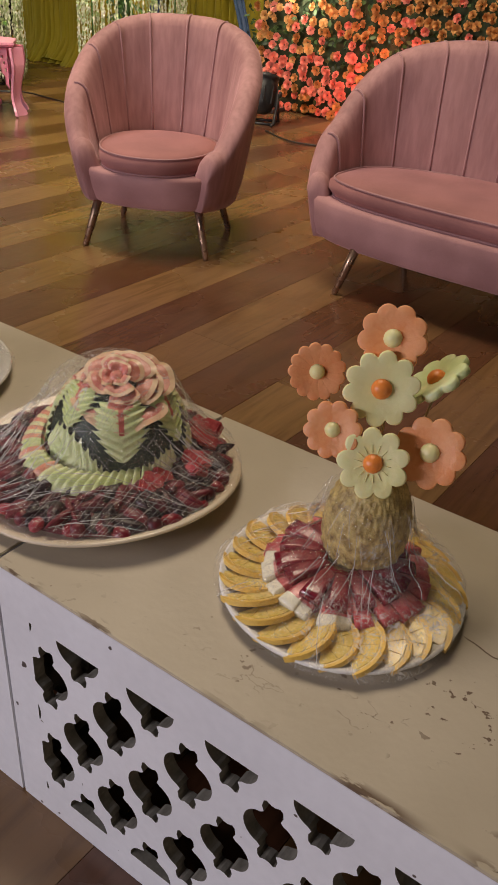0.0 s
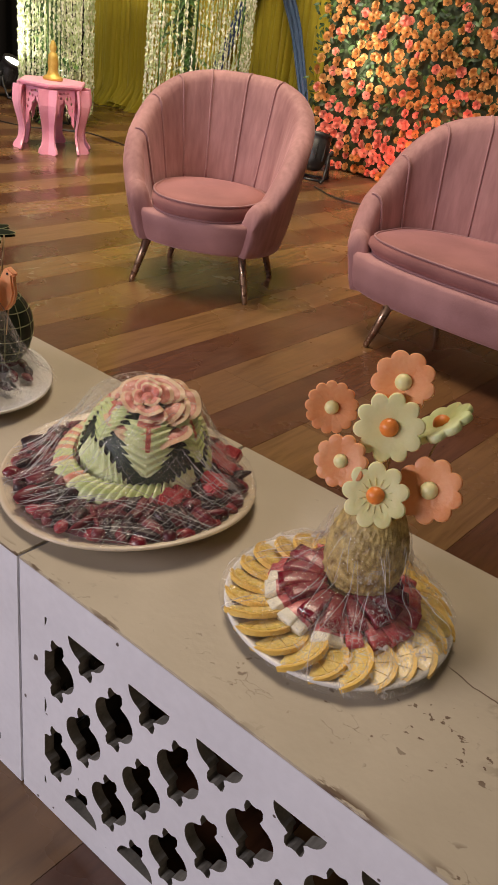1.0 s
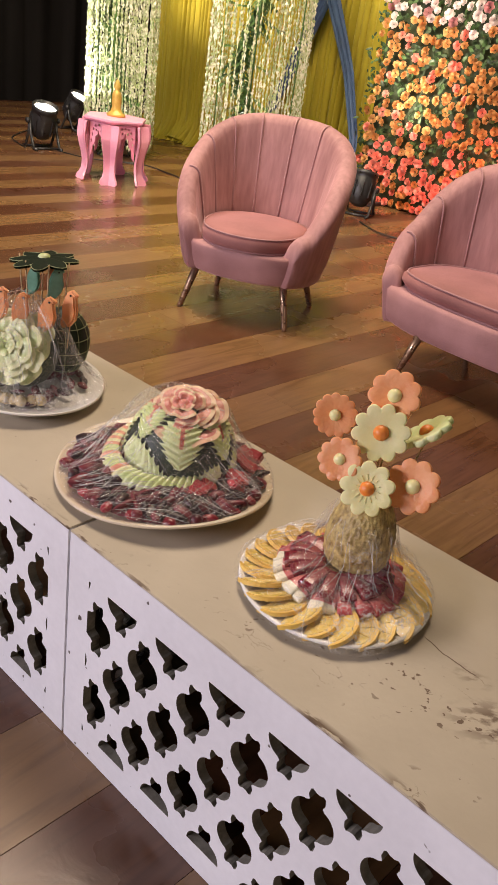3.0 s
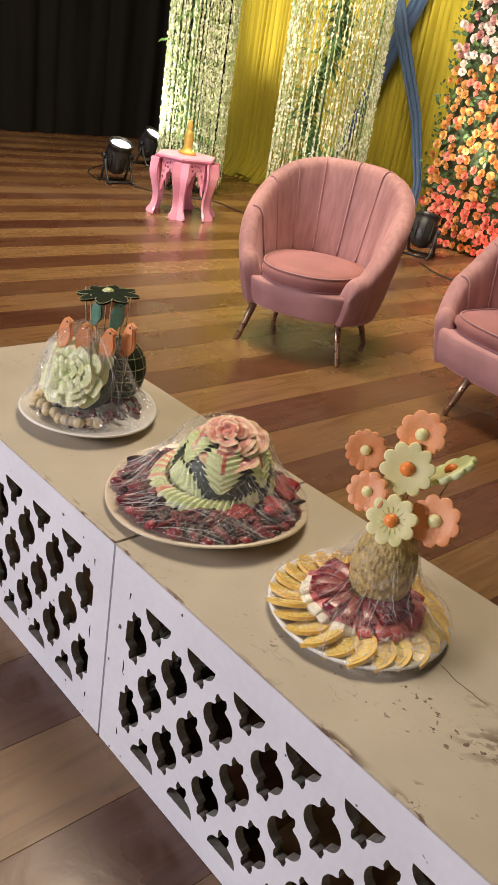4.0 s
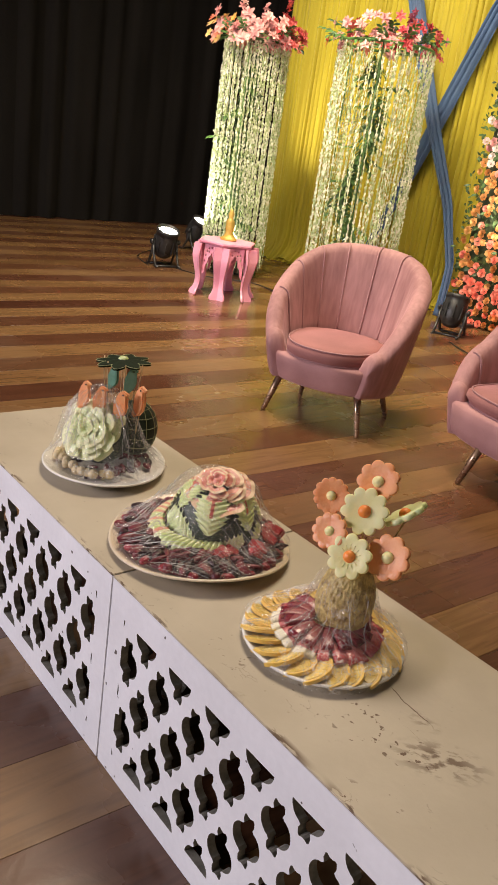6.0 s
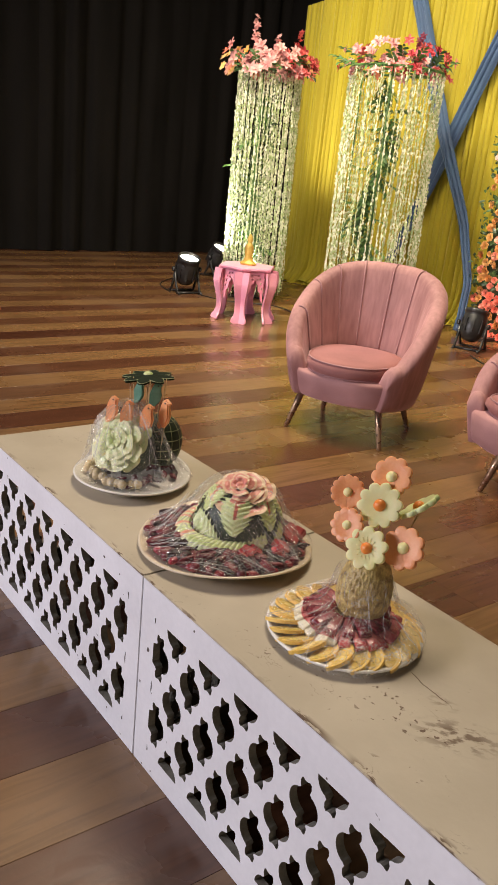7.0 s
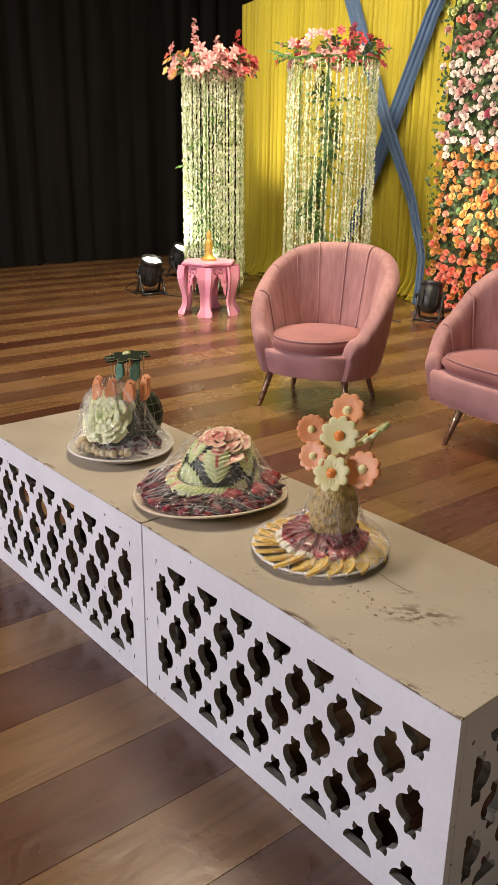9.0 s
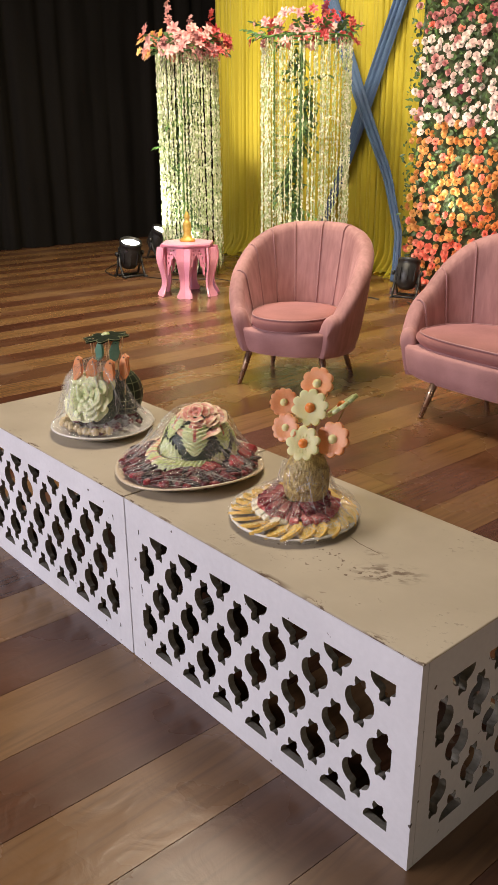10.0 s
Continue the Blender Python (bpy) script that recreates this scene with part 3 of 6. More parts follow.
def hall_walls():
    for name, x0, x1, y0, y1 in (("wall_west", -9.3, -9.15, -6, 7.2), ("wall_east", 5.0, 5.15, -6, 7.2), ("wall_south", -9.15, 5.0, -6.15, -6), ("wall_north", -9.15, 5.0, 7.0, 7.15)):
        me = box_mesh(name, (x1 - x0, y1 - y0, 5.6), M["hall"], 0)
        thing(name, "plain painted wall closing the dim hall", "wall", pose((x0 + x1) / 2, (y0 + y1) / 2, 2.79), kind="structure", me=me)
    me = box_mesh("ceiling", (14.4, 13.3, 0.12), M["ceiling"], 0)
    thing("ceiling", "dark plain ceiling high over the hall", "ceiling", pose(-2.1, 0.55, 5.66), kind="structure", me=me)


def drape(x0, x1, height, folds, depth, seed, ruffle=0.0, n=None, bottom=0.004, droop=0.0):
    """Pleated cloth in local x, hanging in local z, folds along local y."""
    rnd = random.Random(seed)
    n = n or int(folds * 9)
    ph = [rnd.uniform(0, 6.28) for _ in range(4)]
    def f(u, v):
        x = x0 + (x1 - x0) * u
        z = bottom + (height - droop * max(0.0, 1 - u * 1.5) ** 2 - bottom) * (1 - v)
        w = 2 * math.pi * folds * u
        a = w + 0.9 * math.sin(w * 0.21 + ph[0]) + 0.7 * math.sin(w * 0.47 + ph[1] + 0.4 * v)
        amp = depth * (0.6 + 0.4 * math.sin(w * 0.13 + ph[2])) * (0.55 + 0.45 * v)
        y = amp * (math.sin(a) + 0.28 * math.sin(2.3 * a + ph[3]))
        low = max(0.0, 1 - z / 0.30) if ruffle else 0.0
        y -= ruffle * low ** 2 * (1 + 0.5 * math.sin(a * 1.7))
        z += ruffle * 0.35 * low * max(0.0, math.sin(a * 0.9 + ph[1]))
        return (x + 0.010 * math.cos(a) * (1 - low), y, z)
    vs = [0, .15, .3, .45, .6, .72, .8, .86, .9, .93, .95, .97, .985, 1.0]
    return sheet(n, len(vs), lambda u, v: f(u, vs[round(v * (len(vs) - 1))]))


def black_curtains():
    for k, (y0, y1) in enumerate(((-5.5, -1.2), (-1.3, 3.2), (3.1, 6.9))):
        me = mesh_from("black_curtain", *drape(y0, y1, 5.3, 11, 0.055, 20 + k), M["black"])
        thing("black_curtain", "black cloth curtain hanging in soft folds to the floor", "curtain", pose(-8.25 - 0.03 * (k % 2), 0, 0, 0, 0, 90), group="black curtains", me=me)
    me = mesh_from("black_curtain", *drape(-8.9, 4.8, 5.3, 48, 0.045, 31), M["black"])
    thing("black_curtain", "black cloth curtain behind the yellow backdrop", "curtain", pose(0, 6.75, 0), group="black curtains", me=me)


def yellow_backdrop():
    ob = thing("backdrop_curtain", "tall yellow pleated cloth backdrop pooling on the floor", "curtain", pose(0, 5.47, 0))
    for k, (x0, x1) in enumerate(((-6.36, -4.2), (-4.26, -1.9), (-1.96, 0.6))):
        part("cloth_panel", mesh_from("cloth_panel", *drape(x0, x1, 3.02, 34, 0.050, 3 + k, ruffle=0.13, droop=0.11 if k == 0 else 0.0), M["yellow"]), ob, m=pose(0, 0.015 * (k % 2), 0))
    part("top_rail", mesh_from("top_rail", *tube([(-6.30, 0.05, 2.89), (0.60, 0.05, 2.99)], 0.018), M["lampblack"]), ob, "thin dark metal rail")
    for x in (-6.37, 0.61):
        part("upright", mesh_from("upright", *tube([(x, 0.06, 0), (x, 0.06, 2.90)], 0.018), M["lampblack"]), ob)
    return ob


def sash(points, width, label, seed):
    """A gathered band of cloth along points, folded lengthwise."""
    rnd = random.Random(seed)
    pts = [Vector(p) for p in points]
    def along(u):
        s = u * (len(pts) - 1)
        k = min(int(s), len(pts) - 2)
        return pts[k].lerp(pts[k + 1], s - k), (pts[k + 1] - pts[k]).normalized()
    ph = rnd.uniform(0, 6)
    def f(u, v):
        p, t = along(u)
        side = Vector((t.z, 0, -t.x)).normalized()
        w = width * (1 + 0.25 * math.sin(5 * u + ph)) / 2
        a = (v - 0.5) * 2
        y = -0.022 * math.cos(a * 1.4) - 0.015 * math.sin(a * 8 + 3 * u + ph) - 0.008 * math.sin(a * 15 - 2 * u)
        return p + side * (a * w) + Vector((0, y, 0))
    me = mesh_from("blue_sash", *sheet(36, 22, f), M["blue"])
    sol = 0.006
    ob = thing("blue_sash", label, "drapery", me=me, group="crossed blue sashes")
    mod = ob.modifiers.new("cloth", "SOLIDIFY")
    mod.thickness = sol
    return ob


floor = floor_slab()
hall_walls()
black_curtains()
yellow_backdrop()
sash([(-4.70, 5.40, 2.98), (-4.33, 5.37, 2.25), (-3.98, 5.33, 1.61), (-3.60, 5.31, 0.95), (-3.33, 5.19, 0.45), (-3.27, 5.10, 0.16), (-3.27, 5.08, 0.03)], 0.118, "blue gathered cloth sash crossing the yellow backdrop", 1)
sash([(-3.36, 5.42, 2.98), (-3.60, 5.40, 2.52), (-3.96, 5.38, 1.65), (-4.15, 5.38, 1.20), (-4.38, 5.38, 0.70), (-4.60, 5.36, 0.20)], 0.112, "blue cloth sash passing under the other one", 2)


# ---------------------------------------------------------------- fretwork boxes
def quatrefoil(cx, cy):
    """One hole: round side lobes, narrow blunt top and bottom lobes."""
    q = [(0.003, 0.0500), (0.009, 0.0530), (0.0125, 0.0500), (0.0140, 0.0400), (0.0110, 0.0320)]
    for k in range(9):
        a = radians(80 - 80 * k / 8)
        q.append((0.0110 + 0.0250 * math.cos(a), 0.0285 * math.sin(a)))
    right = q + [(x, -y) for x, y in reversed(q[:-1])]
    left = [(-x, y) for x, y in reversed(right)]
    return [(cx + x, cy + y) for x, y in right + left]


def fret_holes(first, period, rect):
    rings = []
    for row in range(5):
        z = rect[3] - row * (rect[3] - rect[2]) / 4
        for k in range(-2, 10):
            x = first + period * (k - (0.5 if row % 2 else 0))
            ring = clip_ring(quatrefoil(x, z), *rect)
            if ring:
                rings.append(ring)
    return rings


BOX_L, BOX_D, BOX_H = 0.916, 0.476, 0.4616


def fret_box(x, flip=False):
    """A box table; its front left foot at (x, 0)."""
    ob = thing("box_table", "white painted wooden box table with fretwork sides and scuffed cream top", "table", pose(x, 0, 0), group="box tables in a row")
    t = 0.017
    ht = BOX_H - 0.004
    holes = fret_holes(0.140, 0.1165, (0.055, 0.862, 0.056, 0.391))
    if flip:
        holes = [[(BOX_L - px, pz) for px, pz in reversed(ring)] for ring in holes]
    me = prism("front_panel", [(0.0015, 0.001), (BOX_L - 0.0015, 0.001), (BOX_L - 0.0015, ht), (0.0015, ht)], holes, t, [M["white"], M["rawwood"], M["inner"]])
    part("front_panel", me, ob, "white panel pierced with rows of quatrefoils", pose(0, t, 0, 90, 0, 0))
    part("back_panel", me, ob, "", pose(BOX_L, BOX_D - t, 0, 90, 0, 180))
    y0, y1 = t + 0.001, BOX_D - t - 0.001
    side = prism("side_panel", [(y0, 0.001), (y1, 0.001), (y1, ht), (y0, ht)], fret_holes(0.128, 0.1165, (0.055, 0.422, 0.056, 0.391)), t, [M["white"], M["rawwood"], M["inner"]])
    part("side_panel", side, ob, "", pose(BOX_L - 0.0015 - t, 0, 0, 90, 0, 90))
    part("side_panel", side, ob, "", pose(0.0015 + t, BOX_D, 0, 90, 0, -90))
    top = box_mesh("top", (BOX_L - 0.001, BOX_D + 0.001, 0.004), M["cream"], 0.0012, 2)
    part("top", top, ob, "cream painted top, chipped and stained", pose(BOX_L / 2, BOX_D / 2, BOX_H - 0.0018))
    return ob


fret_box(0.0)
fret_box(-BOX_L - 0.0032, True)


# ---------------------------------------------------------------- velvet seats
def plan(a, b, th, p):
    s, c = math.sin(th), math.cos(th)
    return a * math.copysign(abs(s) ** p, s), b * math.copysign(abs(c) ** p, c)


def shell_seat(name, label, category, at, g):
    """A tub seat with a channelled shell back. g: its sizes."""
    ob = thing(name, label, category, at)
    end = radians(g["end"])
    r = g["rim"]

    def height(th):
        k = min(1.0, abs(th) / end)
        return g["low"] + (g["high"] - g["low"]) * math.cos(math.pi / 2 * k ** g["fall"])

    def section(th):
        h = height(th)
        out = []
        x0, y0 = plan(g["a0"], g["b0"], th, g["p"])
        x1, y1 = plan(g["a1"], g["b1"], th, g["p"])
        xi, yi = plan(g["a1"] - 2 * r, g["b1"] - 2 * r, th, g["p"])
        xb, yb = plan(g["ai"], g["bi"], th, g["p"])
        frac = (h - g["z0"]) / (g["high"] - g["z0"])
        def mixed(lo, hi, s):
            return lo[0] + (hi[0] - lo[0]) * s, lo[1] + (hi[1] - lo[1]) * s
        for k in range(7):
            s = k / 6 * frac
            x, y = mixed((x0, y0), (x1, y1), s ** 0.72)
            out.append((x, y, g["z0"] + (h - r - g["z0"]) * k / 6))
        ox, oy = out[-1][:2]
        ix, iy = mixed((xb, yb), (xi, yi), frac ** 0.8)
        cx, cy = (ox + ix) / 2, (oy + iy) / 2
        for k in range(1, 7):
            a = math.pi * k / 7
            out.append((cx + (ox - cx) * math.cos(a), cy + (oy - cy) * math.cos(a), h - r + r * math.sin(a)))
        for k in range(8):
            s = 1 - k / 7
            x, y = mixed((xb, yb), (ix, iy), s)
            out.append((x, y, g["zi"] + (h - r - g["zi"]) * s))
        out.append((xb, yb, g["z0"]))
        return [Vector(q) for q in out]

    seams = [radians(q) for q in g["seams"]]

    def puff(th):
        for a, b in zip(seams, seams[1:]):
            if a <= th <= b:
                return math.sin(math.pi * (th - a) / (b - a))
        return 0.0

    n = g["n"]
    rings = []
    for k in range(n):
        th = -end + 2 * end * k / (n - 1)
        sec = section(th)
        # channels puff out between the seams
        ch = puff(th)
        for j in range(13, 20):
            q = sec[j]
            inward = Vector((-q.x, -q.y, 0)).normalized()
            sec[j] = q + inward * (0.008 * (ch ** 0.5) * min(1, (j - 12) / 2))
        rings.append(sec)

    def rounded(sec, way):
        extra = []
        c = sum(sec, Vector()) / len(sec)
        zb = g["z0"] + g["base_h"] * 0.75
        for d, s, f in ((0.25, 0.99, 1.0), (0.5, 0.93, 0.985), (0.72, 0.82, 0.95), (0.88, 0.64, 0.89), (0.97, 0.42, 0.80), (1.0, 0.2, 0.68)):
            extra.append([Vector((*(c.lerp(q, f).xy), zb + (q.z - zb) * s if q.z > zb else q.z)) + way * (g["cap"] * d) for q in sec])
        return extra
    w0 = (rings[0][3] - rings[1][3]).normalized()
    w1 = (rings[-1][3] - rings[-2][3]).normalized()
    w0.z = w1.z = 0
    rings = list(reversed(rounded(rings[0], w0))) + rings + rounded(rings[-1], w1)
    m = len(rings[0])
    verts = [q for ring in rings for q in ring]
    faces = []
    for i in range(len(rings) - 1):
        for j in range(m):
            faces.append((i * m + j, (i + 1) * m + j, (i + 1) * m + (j + 1) % m, i * m + (j + 1) % m))
    faces.append(tuple(range(m)))
    faces.append(tuple(reversed(range((len(rings) - 1) * m, len(rings) * m))))
    part("backrest", mesh_from("backrest", verts, faces, M["velvet_back"]), ob, "pink velvet shell back with vertical channels")

    # seams of piping down the inside of the back
    for th in seams:
        if th > g["last"]:
            continue
        sec = section(th)
        pts = [sec[j] for j in range(9, 20)]
        me = mesh_from("piping", *tube([q + Vector((-q.x, -q.y, 0)).normalized() * 0.004 for q in pts], 0.005, 6), M["piping"])
        part("piping", me, ob)

    # base under the cushion, bowed at the front
    fy = g["front"]
    def outline(a, b, front, k, count=48):
        th = 2 * math.pi * k / count
        x, y = plan(a, b, th, g["pf"] if math.cos(th) < 0 else g["p"])
        if y < 0:
            x = x * (1 + g["wide"] * min(1.0, -y / b) * 1.4)
            y = y * (front / b)
        return x, y
    def base(u, v):
        fl = g["flare"]
        levels = [(0.0, 0.88), (0.004, 0.955), (0.015, 0.99), (0.05, 1.0 + 0.4 * fl), (0.085, 1.0 + 0.72 * fl), (0.115, 1.0 + 0.95 * fl), (0.128, 0.98 + 0.95 * fl), (0.130, 0.7), (0.130, 0.0)]
        dz, s = levels[round(v * 8)]
        x, y = outline(g["base_a"] * s, g["b0"] * 0.97 * s, fy * s, round(u * 48))
        return (x, y, g["z0"] - 0.004 + dz * g["base_h"] / 0.13)
    v, f = sheet(48, 9, base, close_u=True)
    v.append((0, 0, g["z0"] - 0.004))
    f += [(k * 9, ((k + 1) % 48) * 9, len(v) - 1) for k in range(48)]
    part("seat_base", mesh_from("seat_base", v, f, M["velvet"]), ob)

    def cushion(u, v):
        levels = [(0.0, 0.0), (0.0, 0.9), (0.008, 0.97), (0.03, 1.0), (0.052, 0.995), (0.066, 0.965), (0.076, 0.86), (0.083, 0.6), (0.086, 0.0)]
        dz, s = levels[round(v * 8)]
        x, y = outline(g["cush_a"] * s, g["cush_b"] * s, g["cush_front"] * s, round(u * 48))
        return (x, y, g["z0"] + g["base_h"] - 0.006 + dz * g["cush_h"] / 0.086)
    part("seat_cushion", mesh_from("seat_cushion", *sheet(48, 9, cushion, close_u=True), M["velvet_seat"]), ob, "plump pink velvet seat cushion with a piped edge")
    for dz, s in ((0.066, 0.972), (0.006, 0.97)):
        ring = [(*outline(g["cush_a"] * s, g["cush_b"] * s, g["cush_front"] * s, k), g["z0"] + g["base_h"] - 0.006 + dz * g["cush_h"] / 0.086) for k in range(49)]
        part("piping", mesh_from("piping", *tube(ring, 0.004, 6, False), M["piping"]), ob)

    for lx, ly in g["feet"]:
        tx, ty = lx * g["splay"], ly * g["splay"]
        leg = tube([(tx, ty, g["z0"] + 0.02), ((tx + lx) / 2, (ty + ly) / 2, g["z0"] / 2 + 0.01), (lx, ly, 0.008), (lx, ly, 0.0)], [0.019, 0.016, 0.0125, 0.011], 12)
        part("leg", mesh_from("leg", *leg, M["legmetal"]), ob, "tapered copper-brown metal leg")
    return ob


CHAIR = dict(a0=0.322, b0=0.30, a1=0.418, b1=0.40, ai=0.245, bi=0.235, p=0.90, pf=0.90, wide=0.0, last=radians(52), rim=0.046, z0=0.190, zi=0.29, low=0.425, high=0.846, end=122, fall=1.28, n=65, cap=0.085,
             seams=[3.5 + 24.6 * k for k in range(-4, 5)], front=0.275, base_a=0.318, base_h=0.140, flare=0.075, cush_a=0.242, cush_b=0.235, cush_front=0.305, cush_h=0.09,
             feet=((-0.258, -0.226), (0.258, -0.226), (-0.24, 0.212), (0.258, 0.212)), splay=0.80)
SOFA = dict(a0=0.835, b0=0.36, a1=0.925, b1=0.46, ai=0.775, bi=0.29, p=0.72, pf=0.60, wide=0.02, last=9.0, rim=0.050, z0=0.178, zi=0.29, low=0.41, high=0.872, end=104, fall=1.65, n=121, cap=0.07,
            seams=[-93, -78, -56.5, -38, -25, -14.5, -6, 3, 12, 22, 35, 53, 77, 95], front=0.262, base_a=0.848, base_h=0.160, flare=0.025, cush_a=0.792, cush_b=0.30, cush_front=0.258, cush_h=0.088,
            feet=((-0.635, -0.235), (0.635, -0.235), (-0.58, 0.24), (0.58, 0.24)), splay=0.91)
shell_seat("armchair", "dusty pink velvet tub armchair with shell back and copper legs", "armchair", pose(-1.616, 2.182, 0, 0, 0, 24.8), CHAIR)
shell_seat("sofa", "dusty pink velvet two-seat shell sofa with splayed copper legs", "sofa", pose(-0.065, 2.365, 0, 0, 0, -1), SOFA)


# ---------------------------------------------------------------- pink stool and figurine
def carved_stool(at):
    ob = thing("side_table", "small pink hexagonal carved side table on curved legs", "side table", at)
    R, H, n = 0.225, 0.475, 6
    def ring(r, z):
        return [(r * math.cos(2 * math.pi * k / n), r * math.sin(2 * math.pi * k / n), z) for k in range(n)]
    prof = [(R * 0.96, H - 0.036), (R * 1.06, H - 0.030), (R * 1.10, H - 0.016), (R * 1.09, H - 0.004), (R * 1.05, H)]
    verts = [p for r, z in prof for p in ring(r, z)]
    faces = [(i * n + k, i * n + (k + 1) % n, (i + 1) * n + (k + 1) % n, (i + 1) * n + k) for i in range(len(prof) - 1) for k in range(n)]
    faces += [tuple(reversed(range(n))), tuple((len(prof) - 1) * n + k for k in range(n))]
    part("top", mesh_from("top", verts, faces, M["pinkpaint"], False), ob)
    side = R * 0.93
    LEGW = 1.55
    leg = [(0.000, 0.0), (-0.040, 0.0), (-0.050, 0.010), (-0.048, 0.035), (-0.038, 0.06), (-0.034, 0.09), (-0.034, 0.12), (-0.034, 0.15), (-0.035, 0.18), (-0.037, 0.21), (-0.040, 0.25), (-0.044, 0.29), (-0.048, 0.33), (-0.050, 0.38), (-0.050, 0.438), (0.0, 0.438), (0.0, 0.38), (0.0, 0.33), (0.0, 0.29), (0.0, 0.25), (0.0, 0.21), (0.0, 0.18), (0.0, 0.15), (0.0, 0.12), (0.0, 0.09), (0.0, 0.06), (0.0, 0.035), (0.0, 0.012)]
    for k in range(n):
        a = 2 * math.pi * k / n
        # two flat cheeks meeting at the corner make one leg
        pieces = []
        for s in (1, -1):
            out = [(x * s * LEGW, z) for x, z in leg]
            me = prism("cheek", out if s < 0 else list(reversed(out)), [], 0.016, [M["pinkpaint"]])
            mid = a + s * math.pi / n
            # local x runs along the side; the corner lies at +-half the side
            m = pose(0, 0, 0, 0, 0, math.degrees(mid)) @ Matrix.Translation((side * math.cos(math.pi / n), 0, 0)) @ pose(0, 0, 0, 90, 0, 90)
            half = side * math.sin(math.pi / n)
            me.transform(Matrix.Translation((-s * half * 1.0, 0, 0)) if s > 0 else Matrix.Translation((half, 0, 0)))
            # cheek reaches from the corner inwards, foot kicked outwards
            me.transform(m)
            pieces.append(([v.co.copy() for v in me.vertices], [tuple(p.vertices) for p in me.polygons]))
            bpy.data.meshes.remove(me)
        lv, lf = merge(*pieces)
        def bow(z):
            return 0.016 * max(0, 1 - z / 0.09) ** 1.3 - 0.012 * math.exp(-((z - 0.14) / 0.07) ** 2) + 0.014 * math.exp(-((z - 0.33) / 0.08) ** 2)
        lv = [q + Vector((math.cos(a), math.sin(a), 0)) * bow(q.z) for q in lv]
        part("leg", mesh_from("leg", lv, lf, M["pinkpaint"], False), ob, "curved pink leg with a scrolled foot")
        mid = a + math.pi / n
        half = side * math.sin(math.pi / n) - 0.026
        apron = [(-half, 0.438), (-half, 0.18), (-half * 0.78, 0.205), (-half * 0.70, 0.26), (-half * 0.46, 0.285), (-half * 0.36, 0.335), (-half * 0.12, 0.35), (0, 0.385), (half * 0.12, 0.35), (half * 0.36, 0.335), (half * 0.46, 0.285), (half * 0.70, 0.26), (half * 0.78, 0.205), (half, 0.18), (half, 0.438)]
        holes = []
        for hx, hz, w, h in ((0, 0.418, 0.010, 0.010), (-0.028, 0.412, 0.011, 0.010), (0.028, 0.412, 0.011, 0.010), (-0.046, 0.385, 0.008, 0.013), (0.046, 0.385, 0.008, 0.013), (-0.022, 0.380, 0.008, 0.012), (0.022, 0.380, 0.008, 0.012),
                             (-0.056, 0.345, 0.007, 0.013), (0.056, 0.345, 0.007, 0.013), (-0.064, 0.300, 0.006, 0.014), (0.064, 0.300, 0.006, 0.014)):
            holes.append([(hx + w * math.cos(q * math.pi / 3), hz + h * math.sin(q * math.pi / 3)) for q in range(6)])
        holes = [h for h in holes if all(abs(x) < half - 0.003 for x, _ in h)]
        me = prism("apron", list(reversed(apron)), holes, 0.012, [M["pinkpaint"]])
        part("apron", me, ob, "pierced pink apron", pose(0, 0, 0, 0, 0, math.degrees(mid)) @ Matrix.Translation((side * math.cos(math.pi / n), 0, 0)) @ pose(0, 0, 0, 90, 0, 90))
    return ob


STOOL = pose(-4.215, 3.375, 0, 0, 0, 15) @ Matrix.Diagonal((1, 1, 0.96, 1))
carved_stool(STOOL)
fig = lathe([(0.0, 0.0), (0.066, 0.0), (0.068, 0.016), (0.054, 0.030), (0.040, 0.040), (0.036, 0.08), (0.037, 0.12), (0.034, 0.16), (0.036, 0.185), (0.026, 0.20), (0.019, 0.212), (0.024, 0.228), (0.024, 0.248), (0.017, 0.268), (0.010, 0.290), (0.0, 0.296)], 20)
fig = ([(p[0] * (1.0 + 0.12 * math.sin(9 * p[2] * 6)), p[1] * 0.8, p[2] * 0.86) for p in fig[0]], fig[1])
thing("figurine", "small golden figurine standing on the pink side table", "figurine", pose(-4.225, 3.385, 0.456, 0, 0, 30), me=mesh_from("figurine", *fig, M["gold"]))


